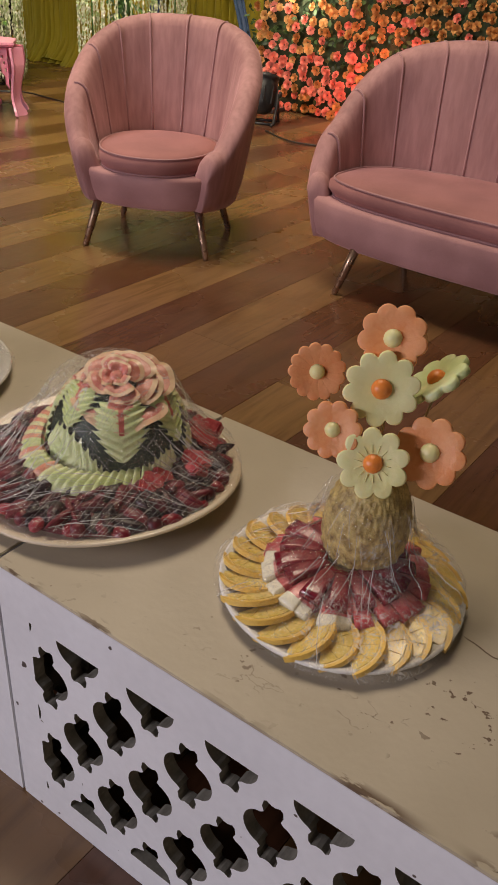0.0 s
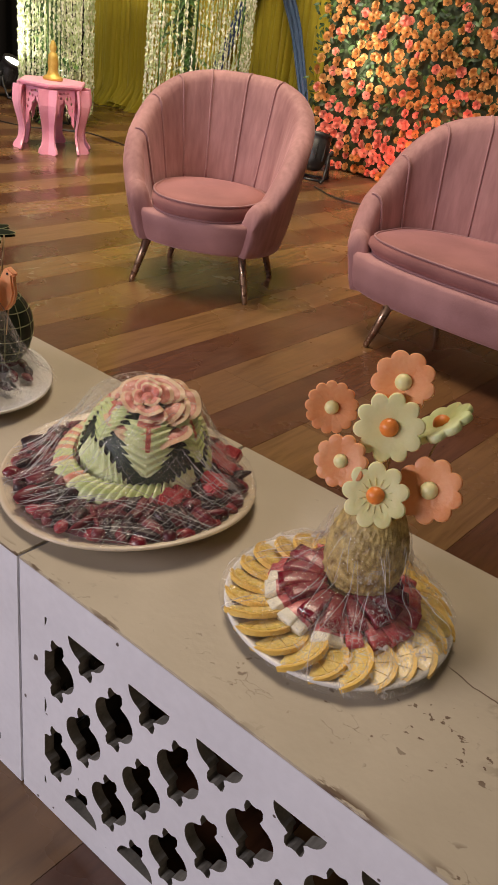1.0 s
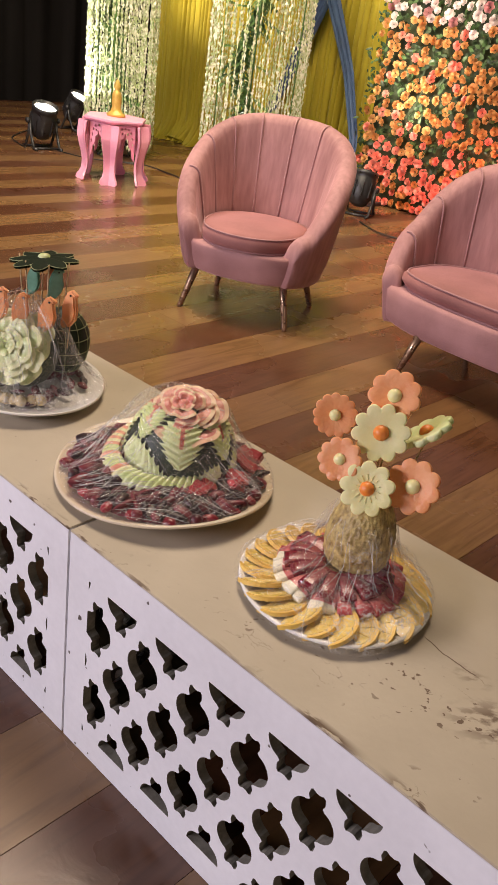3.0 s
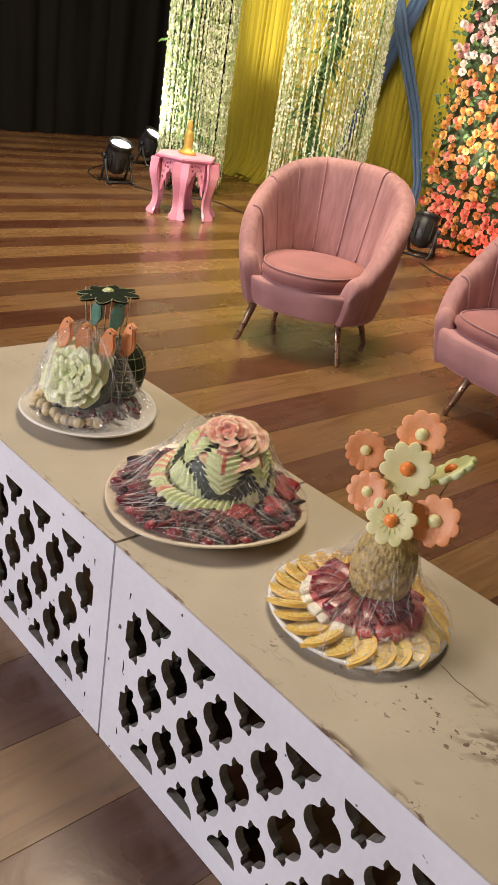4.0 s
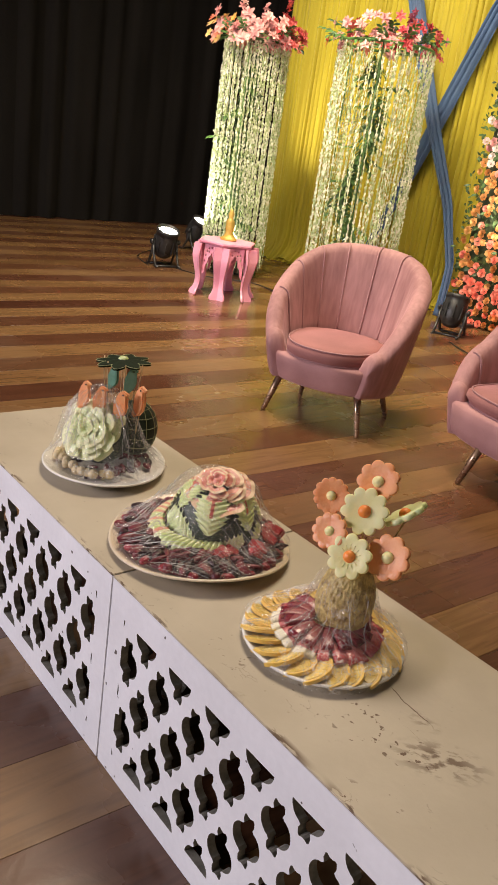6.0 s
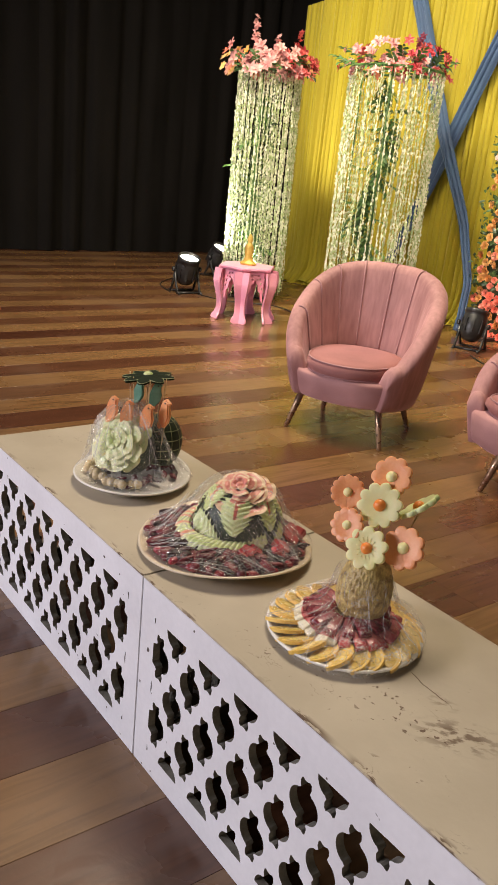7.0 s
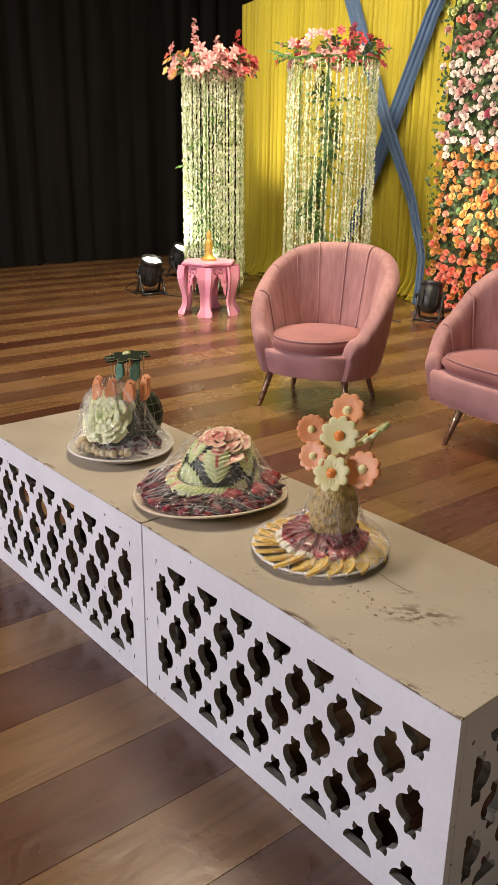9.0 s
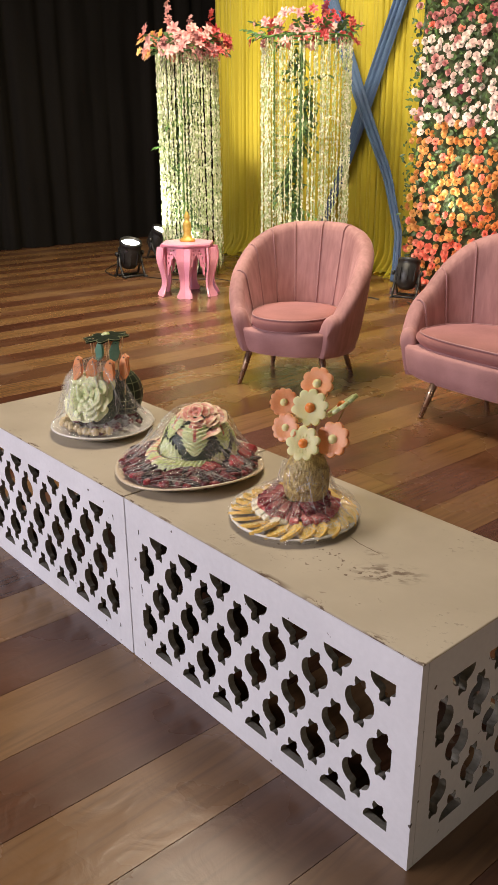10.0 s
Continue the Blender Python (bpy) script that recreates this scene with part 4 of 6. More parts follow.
# ---------------------------------------------------------------- stage lamps
def par_lamp(at, tilt, lens, label):
    """A floor lamp can on a double bracket; the can looks along local +y tipped up by tilt."""
    ob = thing("stage_lamp", label, "stage lamp", at, group="stage lamps on the floor")
    z, turn = 0.20, pose(0, 0, 0, tilt - 90, 0, 0)
    can = lathe([(0.0, -0.135), (0.040, -0.135), (0.066, -0.120), (0.086, -0.080), (0.096, -0.02), (0.094, 0.060), (0.088, 0.085), (0.097, 0.090), (0.097, 0.115), (0.088, 0.118), (0.084, 0.09), (0.0, 0.085)], 28)
    body = part("can", mesh_from("can", *can, M["lampblack"]), ob, "black ribbed lamp can", Matrix.Translation((0, 0, z)) @ turn)
    for k in range(10):
        a = 2 * math.pi * k / 10
        part("cooling_rib", box_mesh("cooling_rib", (0.006, 0.016, 0.11), M["lampblack"], 0.001, 1), body, m=pose(0.096 * math.cos(a), 0.096 * math.sin(a), -0.02, 0, 0, math.degrees(a) + 90))
    part("lens", mesh_from("lens", *lathe([(0.0, 0.101), (0.05, 0.099), (0.083, 0.094)], 28), lens), body, "bright glowing lens")
    for s in (1, -1):
        part("knob", mesh_from("knob", *moved(lathe([(0, 0), (0.020, 0), (0.022, 0.012), (0.016, 0.022), (0, 0.022)], 14), pose(s * 0.112, 0, z, 0, 90 * s, 0)), M["lampblack"]), ob)
        for q in (1, -1):
            arm = tube([(s * 0.106, 0, z), (s * 0.106, q * 0.02, z * 0.55), (s * 0.104, q * 0.07, 0.014), (s * 0.100, q * 0.12, 0.010)], [0.011, 0.011, 0.010, 0.009], 8)
            part("bracket_leg", mesh_from("bracket_leg", *arm, M["lampblack"]), ob)
    for q in (0.07, -0.07):
        part("bracket_bar", mesh_from("bracket_bar", *tube([(-0.10, q, 0.011), (0.10, q, 0.011)], 0.009), M["lampblack"]), ob)
    return ob


par_lamp(pose(-5.42, 3.55, 0, 0, 0, -98) @ Matrix.Scale(1.14, 4), 70, M["lens"], "black stage lamp on the floor, lens lit white")
par_lamp(pose(-6.34, 4.54, 0, 0, 0, -75) @ Matrix.Scale(1.1, 4), 62, M["lens"], "black stage lamp, lit white, behind the flower column")
par_lamp(pose(-5.06, 4.06, 0, 0, 0, 15), 88, M["lens"], "black stage lamp standing inside the flower column")
par_lamp(pose(-3.85, 4.40, 0, 0, 0, 15), 88, M["lens"], "black stage lamp standing inside the wide flower column")
par_lamp(pose(-2.80, 4.66, 0, 0, 0, 20) @ Matrix.Scale(1.02, 4), 70, M["lens"], "black stage lamp facing the rose wall")
par_lamp(pose(-1.75, 4.55, 0, 0, 0, 15), 35, M["lensred"], "black stage lamp, lit red, facing the rose wall")


def cable(points):
    pts = [Vector((x, y, 0.005)) for x, y in points]
    fine = []
    for k in range(len(pts) - 1):
        p0, p1, p2, p3 = pts[max(k - 1, 0)], pts[k], pts[k + 1], pts[min(k + 2, len(pts) - 1)]
        for q in range(8):
            t = q / 8
            fine.append(0.5 * ((2 * p1) + (p2 - p0) * t + (2 * p0 - 5 * p1 + 4 * p2 - p3) * t * t + (3 * p1 - p0 - 3 * p2 + p3) * t ** 3))
    thing("power_cable", "thin black power cable lying on the floor", "cable", me=mesh_from("power_cable", *tube(fine, 0.005, 6), M["cable"]), group="floor cables")


cable([(-5.45, 3.40), (-5.9, 3.55), (-6.3, 4.0), (-6.5, 4.4)])
cable([(-5.30, 3.62), (-4.95, 3.72), (-4.7, 4.05), (-4.3, 4.05), (-3.8, 4.0), (-3.3, 4.35), (-2.85, 4.40)])
cable([(-4.98, 4.00), (-4.82, 3.92), (-4.66, 4.02)])
cable([(-2.62, 4.45), (-2.3, 4.3), (-1.9, 4.42), (-1.78, 4.5)])


# ---------------------------------------------------------------- flowers
def petal_patch(length, width, cup, curl, m, nu=4, nv=3):
    """A cupped petal growing along local y from the origin, curling at its tip."""
    def f(u, v):
        s = v
        w = width * math.sin(math.pi * (0.12 + 0.80 * s)) ** 0.8
        x = (u - 0.5) * w
        return m @ Vector((x, length * s * math.cos(curl * s * 0.5), cup * (2 * x / width) ** 2 * width + length * (math.sin(curl * s) * 0.5)))
    return sheet(nu, nv, f)


def rose_geo(layers, seed, nu=4, nv=4):
    """A rose opening along z: rings of (count, tilt, length, width, lift)."""
    rnd = random.Random(seed)
    pieces = []
    for k, (count, tilt, length, width, lift, start) in enumerate(layers):
        for q in range(count):
            a = 360 * q / count + 41 * k + rnd.uniform(-9, 9)
            m = pose(0, 0, lift, 0, 0, a) @ pose(0, start, 0, tilt + rnd.uniform(-6, 6), 0, 0)
            pieces.append(petal_patch(length, width, 0.28, -0.9, m, nu, nv))
    return merge(*pieces)


WALL_ROSE = [(7, 36, 0.026, 0.038, 0.0, 0.009), (6, 56, 0.027, 0.034, 0.002, 0.009), (5, 72, 0.026, 0.030, 0.005, 0.007), (4, 84, 0.025, 0.022, 0.008, 0.004), (2, 90, 0.022, 0.014, 0.010, 0.001)]
ROSE_KINDS = ("petal_white", "petal_blush", "petal_magenta", "petal_orange", "petal_coral", "petal_lime")
rose_meshes = {k: [mesh_from("rose", *rose_geo(WALL_ROSE, 50 + 7 * i + j, 4, 3), M[k]) for j in range(2)] for i, k in enumerate(ROSE_KINDS)}


def leaf_geo(length, width, bend, m):
    def f(u, v):
        w = width * math.sin(math.pi * min(1, 0.06 + 0.94 * v)) ** 0.9
        x = (u - 0.5) * w
        return m @ Vector((x, length * v, 0.25 * abs(x) - bend * v * v * length))
    return sheet(3, 4, f)


def rose_wall():
    x0, x1, h, y = -3.28, -0.86, 3.02, 5.22
    ob = thing("flower_wall", "tall wall of artificial roses fading from white to orange to coral", "flower wall", pose(0, 0, 0))
    part("backing", box_mesh("backing", (x1 - x0 - 0.06, 0.05, h - 0.05), M["backing"], 0.01, 2), ob, "dark green matted backing", pose((x0 + x1) / 2, y + 0.045, h / 2 - 0.02))
    for x in (x0 + 0.3, x1 - 0.3):
        part("foot", box_mesh("foot", (0.06, 0.5, 0.03), M["lampblack"], 0.004, 1), ob, m=pose(x, y + 0.06, 0.015))
    rnd = random.Random(11)
    rest = {k: [] for k in ROSE_KINDS}
    leaves, made = [], 0
    step = 0.067
    cols, rows = int((x1 - x0) / step), int(h / step)
    for r in range(rows):
        for c in range(cols):
            x = x0 + 0.03 + step * (c + 0.5 * (r % 2)) + rnd.uniform(-0.02, 0.02)
            z = 0.05 + step * r + rnd.uniform(-0.02, 0.02)
            if x > x1:
                continue
            line = z + 0.05 * math.sin(7 * x) + rnd.uniform(-0.06, 0.06)
            q = rnd.random()
            if line > 2.42:
                kind = "petal_lime" if q < 0.75 else "petal_blush"
                gap = 0.34
            elif line > 2.12:
                kind = "petal_magenta" if q < 0.16 else ("petal_blush" if q < 0.72 else "petal_coral")
                gap = 0.36
            elif line > 1.36:
                kind = "petal_magenta" if q < 0.025 else ("petal_blush" if q < 0.14 else "petal_white")
                gap = 0.30
            elif line > 0.42:
                kind = "petal_coral" if q < 0.12 + 0.22 * (line < 0.65) else "petal_orange"
                gap = 0.31
            else:
                kind = "petal_coral" if q < 0.72 else "petal_orange"
                gap = 0.10
            if rnd.random() < gap:
                for _ in range(5):
                    m = pose(x + rnd.uniform(-.03, .03), y - 0.03, z + rnd.uniform(-.03, .03), 90 + rnd.uniform(-50, 50), rnd.uniform(-50, 50), rnd.uniform(-60, 60)) @ pose(0, 0, 0, 0, 0, rnd.uniform(0, 360))
                    leaves.append(leaf_geo(0.05, 0.028, 0.3, m))
                continue
            s = rnd.uniform(0.85, 1.25)
            m = facing((x, y - 0.005 - rnd.uniform(0, 0.035), z), (rnd.uniform(-.45, .45), -1, rnd.uniform(-.25, .55)), rnd.uniform(0, 360)) @ Matrix.Scale(s, 4)
            if x < -2.62 and 0.15 < z < 2.6 and made < 300:
                part("rose", rose_meshes[kind][made % 2], ob, m=m)
                made += 1
            else:
                me = rose_meshes[kind][0]
                rest[kind].append(([m @ v.co for v in me.vertices], [tuple(p.vertices) for p in me.polygons]))
    for kind, pieces in rest.items():
        if pieces:
            tagged(part("roses", mesh_from("roses", *merge(*pieces), M[kind]), ob), kind="stuff")
    # sprigs along the free edge and over the gaps
    for _ in range(420):
        edge = rnd.random() < 0.35
        x = x0 + (rnd.uniform(-0.06, 0.03) if edge else rnd.uniform(0, x1 - x0))
        z = rnd.uniform(0.05, h - 0.05)
        m = pose(x, y - rnd.uniform(0.0, 0.05), z, 90 + rnd.uniform(-60, 60), rnd.uniform(-60, 60), rnd.uniform(-60, 60)) @ pose(0, 0, 0, 0, 0, rnd.uniform(0, 360))
        leaves.append(leaf_geo(rnd.uniform(0.03, 0.055), rnd.uniform(0.016, 0.028), 0.3, m))
    tagged(part("leaves", mesh_from("leaves", *merge(*leaves), M["leafi"]), ob, "small green leaves"), kind="stuff")
    return ob


rose_wall()


# ---------------------------------------------------------------- hanging-strand columns
def strand_mesh(length, seed, spacing=0.025):
    rnd = random.Random(seed)
    pieces = []
    n = int(length / spacing)
    for k in range(n):
        z = -spacing * (k + 0.3) + rnd.uniform(-.007, .007)
        a = rnd.uniform(0, 360)
        m = pose(rnd.uniform(-.004, .004), rnd.uniform(-.004, .004), z, rnd.uniform(-18, 18), rnd.uniform(-18, 18), a)
        w, h = rnd.uniform(0.008, 0.015), rnd.uniform(0.013, 0.022)
        v = [(0, 0, h), (w, 0.004, 0.002), (0, -0.005, -0.001), (-w, 0.004, 0.002), (0, 0.002, -h)]
        pieces.append(([m @ Vector(p) for p in v], [(0, 2, 1), (0, 3, 2), (1, 2, 4), (2, 3, 4)]))
    rnd.shuffle(pieces)
    pieces.append(tube([(0, 0, 0), (0, 0, -length)], 0.0010, 3, False))
    return mesh_from("strand", *merge(*pieces), M["strand"], False)


LILY = [(6, 34, 0.062, 0.034, 0.0, 0.004), (3, 62, 0.045, 0.022, 0.006, 0.002)]
lily_meshes = {k: mesh_from("flower", *rose_geo(LILY, 90 + i, 4, 4), M[k]) for i, k in enumerate(("petal_red", "petal_blush", "petal_peach", "petal_coral", "petal_magenta"))}


def spray_mesh(seed):
    rnd = random.Random(seed)
    pieces = [tube([(0, 0, 0), (0.01, 0.05, 0.01), (0.0, 0.13, 0.0)], 0.002, 4)]
    for k in range(9):
        s = 1 if k % 2 else -1
        m = pose(0, 0.015 * k + 0.01, 0.004, rnd.uniform(-15, 25), s * 20, s * rnd.uniform(-70, -35))
        pieces.append(leaf_geo(0.055, 0.024, 0.35, m))
    return mesh_from("leaf_spray", *merge(*pieces), M["leaf"])


sprays = [spray_mesh(s) for s in (1, 2)]


def strand_column(x, y, radius, top, count, inner, seed, scheme, spire, label, spread):
    rnd = random.Random(seed)
    ob = thing("flower_column", label, "flower column", pose(x, y, 0), group="flower columns")
    length = top - 0.06
    meshes = [strand_mesh(length - d, seed * 10 + k) for k, d in enumerate((0.0, 0.03, 0.08, 0.02, 0.05, 0.01, 0.10, 0.04))]
    ring = [(radius * math.cos(a * math.pi / 16), radius * math.sin(a * math.pi / 16), top) for a in range(33)]
    part("ring", mesh_from("ring", *merge(tube(ring, 0.010, 8, False), tube([(-radius, 0, top), (radius, 0, top)], 0.008), tube([(0, -radius, top), (0, radius, top)], 0.008)), M["leaf"]), ob, "slim green metal hoop")
    for q in range(3):
        ux, uy = 0.94 * radius * math.cos(1.2 + 2.094 * q), 0.94 * radius * math.sin(1.2 + 2.094 * q)
        part("upright", mesh_from("upright", *tube([(ux, uy, 0), (ux, uy, top)], 0.006), M["leaf"]), ob, "slim green upright")
    for k in range(count):
        a = 2 * math.pi * k / count + rnd.uniform(-.04, .04)
        r = radius + rnd.uniform(-.012, .012)
        part("strand", meshes[rnd.randrange(8)], ob, m=pose(r * math.cos(a), r * math.sin(a), top - rnd.uniform(0, 0.03), rnd.uniform(-.5, .5), rnd.uniform(-.5, .5), rnd.uniform(0, 360)))
    for k in range(inner):
        a, r = rnd.uniform(0, 6.28), radius * rnd.uniform(0.2, 0.85)
        part("strand", meshes[rnd.randrange(8)], ob, m=pose(r * math.cos(a), r * math.sin(a), top, 0, 0, rnd.uniform(0, 360)))
    # vine round the pole
    for k in range(100):
        a, z = rnd.uniform(0, 360), 0.12 + (top - 0.16) * k / 100
        off = radius * 0.22 * math.sin(5.0 * z + seed)
        part("leaf_spray", sprays[k % 2], ob, "green vine leaves", pose(off * 0.62 + 0.04, off * 0.5 - 0.10, z, 0, 0, a) @ pose(0, 0.01, 0, rnd.uniform(-80, 10), 0, 0) @ Matrix.Scale(rnd.uniform(0.9, 1.5), 4))
    # flowers and leaves crowning the hoop
    blooms, big = (165, 1.0) if spread > 1.4 else (105, 0.82)
    for k in range(blooms):
        a = 2 * math.pi * k / blooms + rnd.uniform(-.1, .1)
        r = radius * rnd.uniform(0.5, spread)
        z = top + 0.05 + rnd.uniform(-0.09, 0.12)
        kind = scheme[int((a / (2 * math.pi) * len(scheme) + rnd.uniform(-.35, .35)) % len(scheme))]
        out = (math.cos(a) * 0.8 + rnd.uniform(-.3, .3), math.sin(a) * 0.8 + rnd.uniform(-.3, .3), rnd.uniform(0.0, 0.9))
        part("flower", lily_meshes[kind], ob, m=facing((r * math.cos(a), r * math.sin(a), z), out, rnd.uniform(0, 360)) @ Matrix.Scale(big * rnd.uniform(0.65, 1.05), 4))
    for k in range(36):
        a = 2 * math.pi * k / 36
        r = radius * rnd.uniform(0.6, 1.12)
        part("leaf_spray", sprays[k % 2], ob, m=pose(r * math.cos(a), r * math.sin(a), top + 0.03 + rnd.uniform(-.03, .06), 0, 0, math.degrees(a) - 90 + rnd.uniform(-35, 35)) @ pose(0, 0, 0, rnd.uniform(-30, 40), 0, 0))
    for sx, sy, hgt, kind in spire:
        for q in range(int(hgt / 0.035)):
            t = 0.035 * q
            part("flower", lily_meshes[kind], ob, m=facing((sx + rnd.uniform(-.02, .02), sy + rnd.uniform(-.02, .02), top + 0.09 + t), (rnd.uniform(-1, 1), rnd.uniform(-1, 0.4), rnd.uniform(0.1, 1)), rnd.uniform(0, 360)) @ Matrix.Scale(0.8 - 0.35 * t / hgt, 4))
    return ob


strand_column(-5.10, 4.10, 0.283, 2.05, 98, 10, 5, ("petal_red", "petal_coral", "petal_blush", "petal_blush", "petal_coral", "petal_peach", "petal_blush", "petal_blush"),
              ((-0.10, -0.12, 0.42, "petal_blush"), (0.02, 0.05, 0.26, "petal_blush"), (0.22, 0.12, 0.28, "petal_red")), "flower-topped column of hanging pale shimmering petal strings", 1.62)
strand_column(-3.81, 4.40, 0.374, 2.08, 60, 4, 6, ("petal_red", "petal_magenta", "petal_blush", "petal_coral", "petal_red", "petal_blush", "petal_blush", "petal_red"),
              ((0.12, 0.10, 0.22, "petal_magenta"), (-0.05, 0.0, 0.2, "petal_blush")), "wide flower-topped column of hanging pale petal strings", 1.3)


# ---------------------------------------------------------------- fruit on the boxes
TOP = 0.4618


def plate_mesh(name, r, rim, wave, material, n=64):
    prof = [(0.0, 0.0), (0.55, 0.0), (0.60, 0.003), (0.66, 0.003), (0.86, rim * 0.45), (0.985, rim), (1.0, rim + 0.001), (0.995, rim + 0.004), (0.97, rim + 0.0045), (0.86, rim * 0.45 + 0.005), (0.68, 0.0075), (0.0, 0.0065)]
    def f(u, v):
        s, z = prof[round(v * (len(prof) - 1))]
        a = 2 * math.pi * u
        lift = wave * max(0, s - 0.6) / 0.4 * math.cos(2 * a + 0.6)
        return (r * s * math.cos(a), r * s * math.sin(a), z + (lift if z > 0.004 else 0))
    return mesh_from(name, *sheet(n, len(prof), f, close_u=True), material)


def scallop(radius, petals, dip, thick, seed, sharp=0.75):
    """A carved flower disc along z: scalloped outline, dished face, rounded edge."""
    rnd = random.Random(seed)
    n = petals * 10
    levels = [(0.0, 0.0), (0.88, 0.0), (0.985, thick * 0.12), (1.0, thick * 0.5), (0.985, thick * 0.92), (0.94, thick), (0.66, thick * 0.84), (0.36, thick * 0.70), (0.0, thick * 0.66)]
    def f(u, v):
        s, z = levels[round(v * 8)]
        a = 2 * math.pi * u
        r = radius * (1 - dip + dip * abs(math.cos(petals * a / 2)) ** sharp)
        groove = thick * 0.05 * (1 - abs(math.cos(petals * a / 2)) ** 0.5) * (1 if v > 0.6 else 0) * (1 if 0.3 < s < 0.95 else 0)
        return (r * s * math.cos(a), r * s * math.sin(a), z - groove)
    return sheet(n, 9, f, close_u=True)


def dome(r, h, n=18, m=7):
    return lathe([(r * math.cos(k * math.pi / 2 / m), h * math.sin(k * math.pi / 2 / m)) for k in range(m)] + [(0, h)], n)


def fruit_flower(parent, place, normal, radius, petals, dip, body, centre, root, seed):
    """A flower of carved fruit on a stick."""
    fl = part("flower", mesh_from("flower", *scallop(radius, petals, dip, 0.011, seed), M[body]), parent, {"orange": "orange carved papaya flower", "palemelon": "pale yellow carved melon flower", "greenmelon": "pale green carved melon flower"}[body], facing(place, normal, 17 * seed))
    part("flower_centre", mesh_from("flower_centre", *dome(radius * 0.27, radius * 0.24), M[centre]), fl, m=pose(0, 0, 0.0065))
    if body == "palemelon" and seed == 6:
        for k in range(14):
            a = 2 * math.pi * k / 14
            part("groove", mesh_from("groove", *tube([(radius * 0.30 * math.cos(a), radius * 0.30 * math.sin(a), 0.0085), (radius * 0.52 * math.cos(a), radius * 0.50 * math.sin(a), 0.0092)], 0.0005, 5), M["palemelon"]), fl)
    p, q = Vector(place), Vector(root)
    part("stick", mesh_from("stick", *tube([p - Vector(normal).normalized() * 0.002, p.lerp(q, 0.5) + Vector((0.004, 0.004, 0)), q], 0.0016, 6), M["stick"]), parent, "thin bamboo stick")
    return fl


def wrap(wrap_label, at, profile, seed, material, fold=0.010, n=420, lean=(0, 0), folds=38, across=False):
    """Cling film drawn from a rim up over fruit: profile of (radius, height)."""
    rnd = random.Random(seed)
    ph = [rnd.uniform(0, 6.28) for _ in range(6)]
    m = len(profile)
    def f(u, v):
        a = 2 * math.pi * u
        r, z = profile[round(v * (m - 1))]
        s = v
        w = fold * math.sin(math.pi * min(1, s * 1.15)) * (math.sin(9 * a + ph[0]) + 0.7 * math.sin(17 * a + ph[1] + 4 * s) + 0.5 * math.sin(31 * a + ph[2]) + 0.30 * math.sin(57 * a + ph[4] + 3 * s) + 0.22 * math.sin(91 * a + ph[5]))
        r2 = r + w * 0.8 + 0.005 * math.sin(3 * a + ph[3]) * (1 - s)
        k = min(1.0, s * 1.6)
        return (r2 * math.cos(a) + lean[0] * k, r2 * math.sin(a) + lean[1] * k, z + w * 0.6)
    me = mesh_from("cling_film", *sheet(n, m, f, close_u=True), M[material])
    ob = thing("cling_film", wrap_label, "cling film", at, group="cling film wraps", me=me)
    ob.visible_shadow = False
    # folds pulled tight into ridges, added as whitish strokes in place of glints
    for k in range(folds):
        if across:
            y0, slope = rnd.uniform(-1.25, 0.5) * profile[0][0], rnd.uniform(0.55, 1.05)
            x0, run = rnd.uniform(-0.95, 0.6) * profile[0][0], rnd.uniform(0.05, 0.15)
            pts = []
            for q in range(9):
                x = x0 + run * q / 8
                d = math.hypot(x, y0 + slope * x)
                if 0.100 < d < profile[0][0]:
                    j = next(i for i in range(m - 1) if profile[i + 1][0] <= d)
                    (ra, za), (rb, zb) = profile[j], profile[j + 1]
                    pts.append((x, y0 + slope * x, za + (zb - za) * (ra - d) / max(ra - rb, 1e-6) + 0.001))
        else:
            u0, v0, turn = rnd.random(), rnd.uniform(0.0, 0.75), rnd.uniform(-0.05, 0.05)
            pts = []
            for q in range(10):
                j = min(m - 1, int(v0 * (m - 1)) + q * 0.5)
                lo, hi = Vector(f(u0 + turn * q / 9, math.floor(j) / (m - 1))), Vector(f(u0 + turn * q / 9, math.ceil(j) / (m - 1)))
                pts.append(tuple(lo.lerp(hi, j % 1.0) + Vector((0, 0, 0.0006 + 0.0012 * rnd.random()))))
            pts = [p for i, p in enumerate(pts) if i == 0 or (Vector(p) - Vector(pts[i - 1])).length > 1e-4][:rnd.randint(4, 10)]
        if len(pts) > 2:
            ridge = part("fold", mesh_from("fold", *tube(pts, rnd.uniform(0.0002, 0.0006), 4), M["film_fold"]), ob)
            ridge.visible_shadow = False
    return ob


# round plate: oranges, watermelon and a pineapple vase of fruit flowers
C3 = Vector((0.363, 0.233, TOP))
plate3 = thing("plate", "round white china plate under sliced oranges and watermelon", "plate", Matrix.Translation(C3), me=plate_mesh("plate", 0.151, 0.014, 0.0, M["china"]), group="fruit plates")


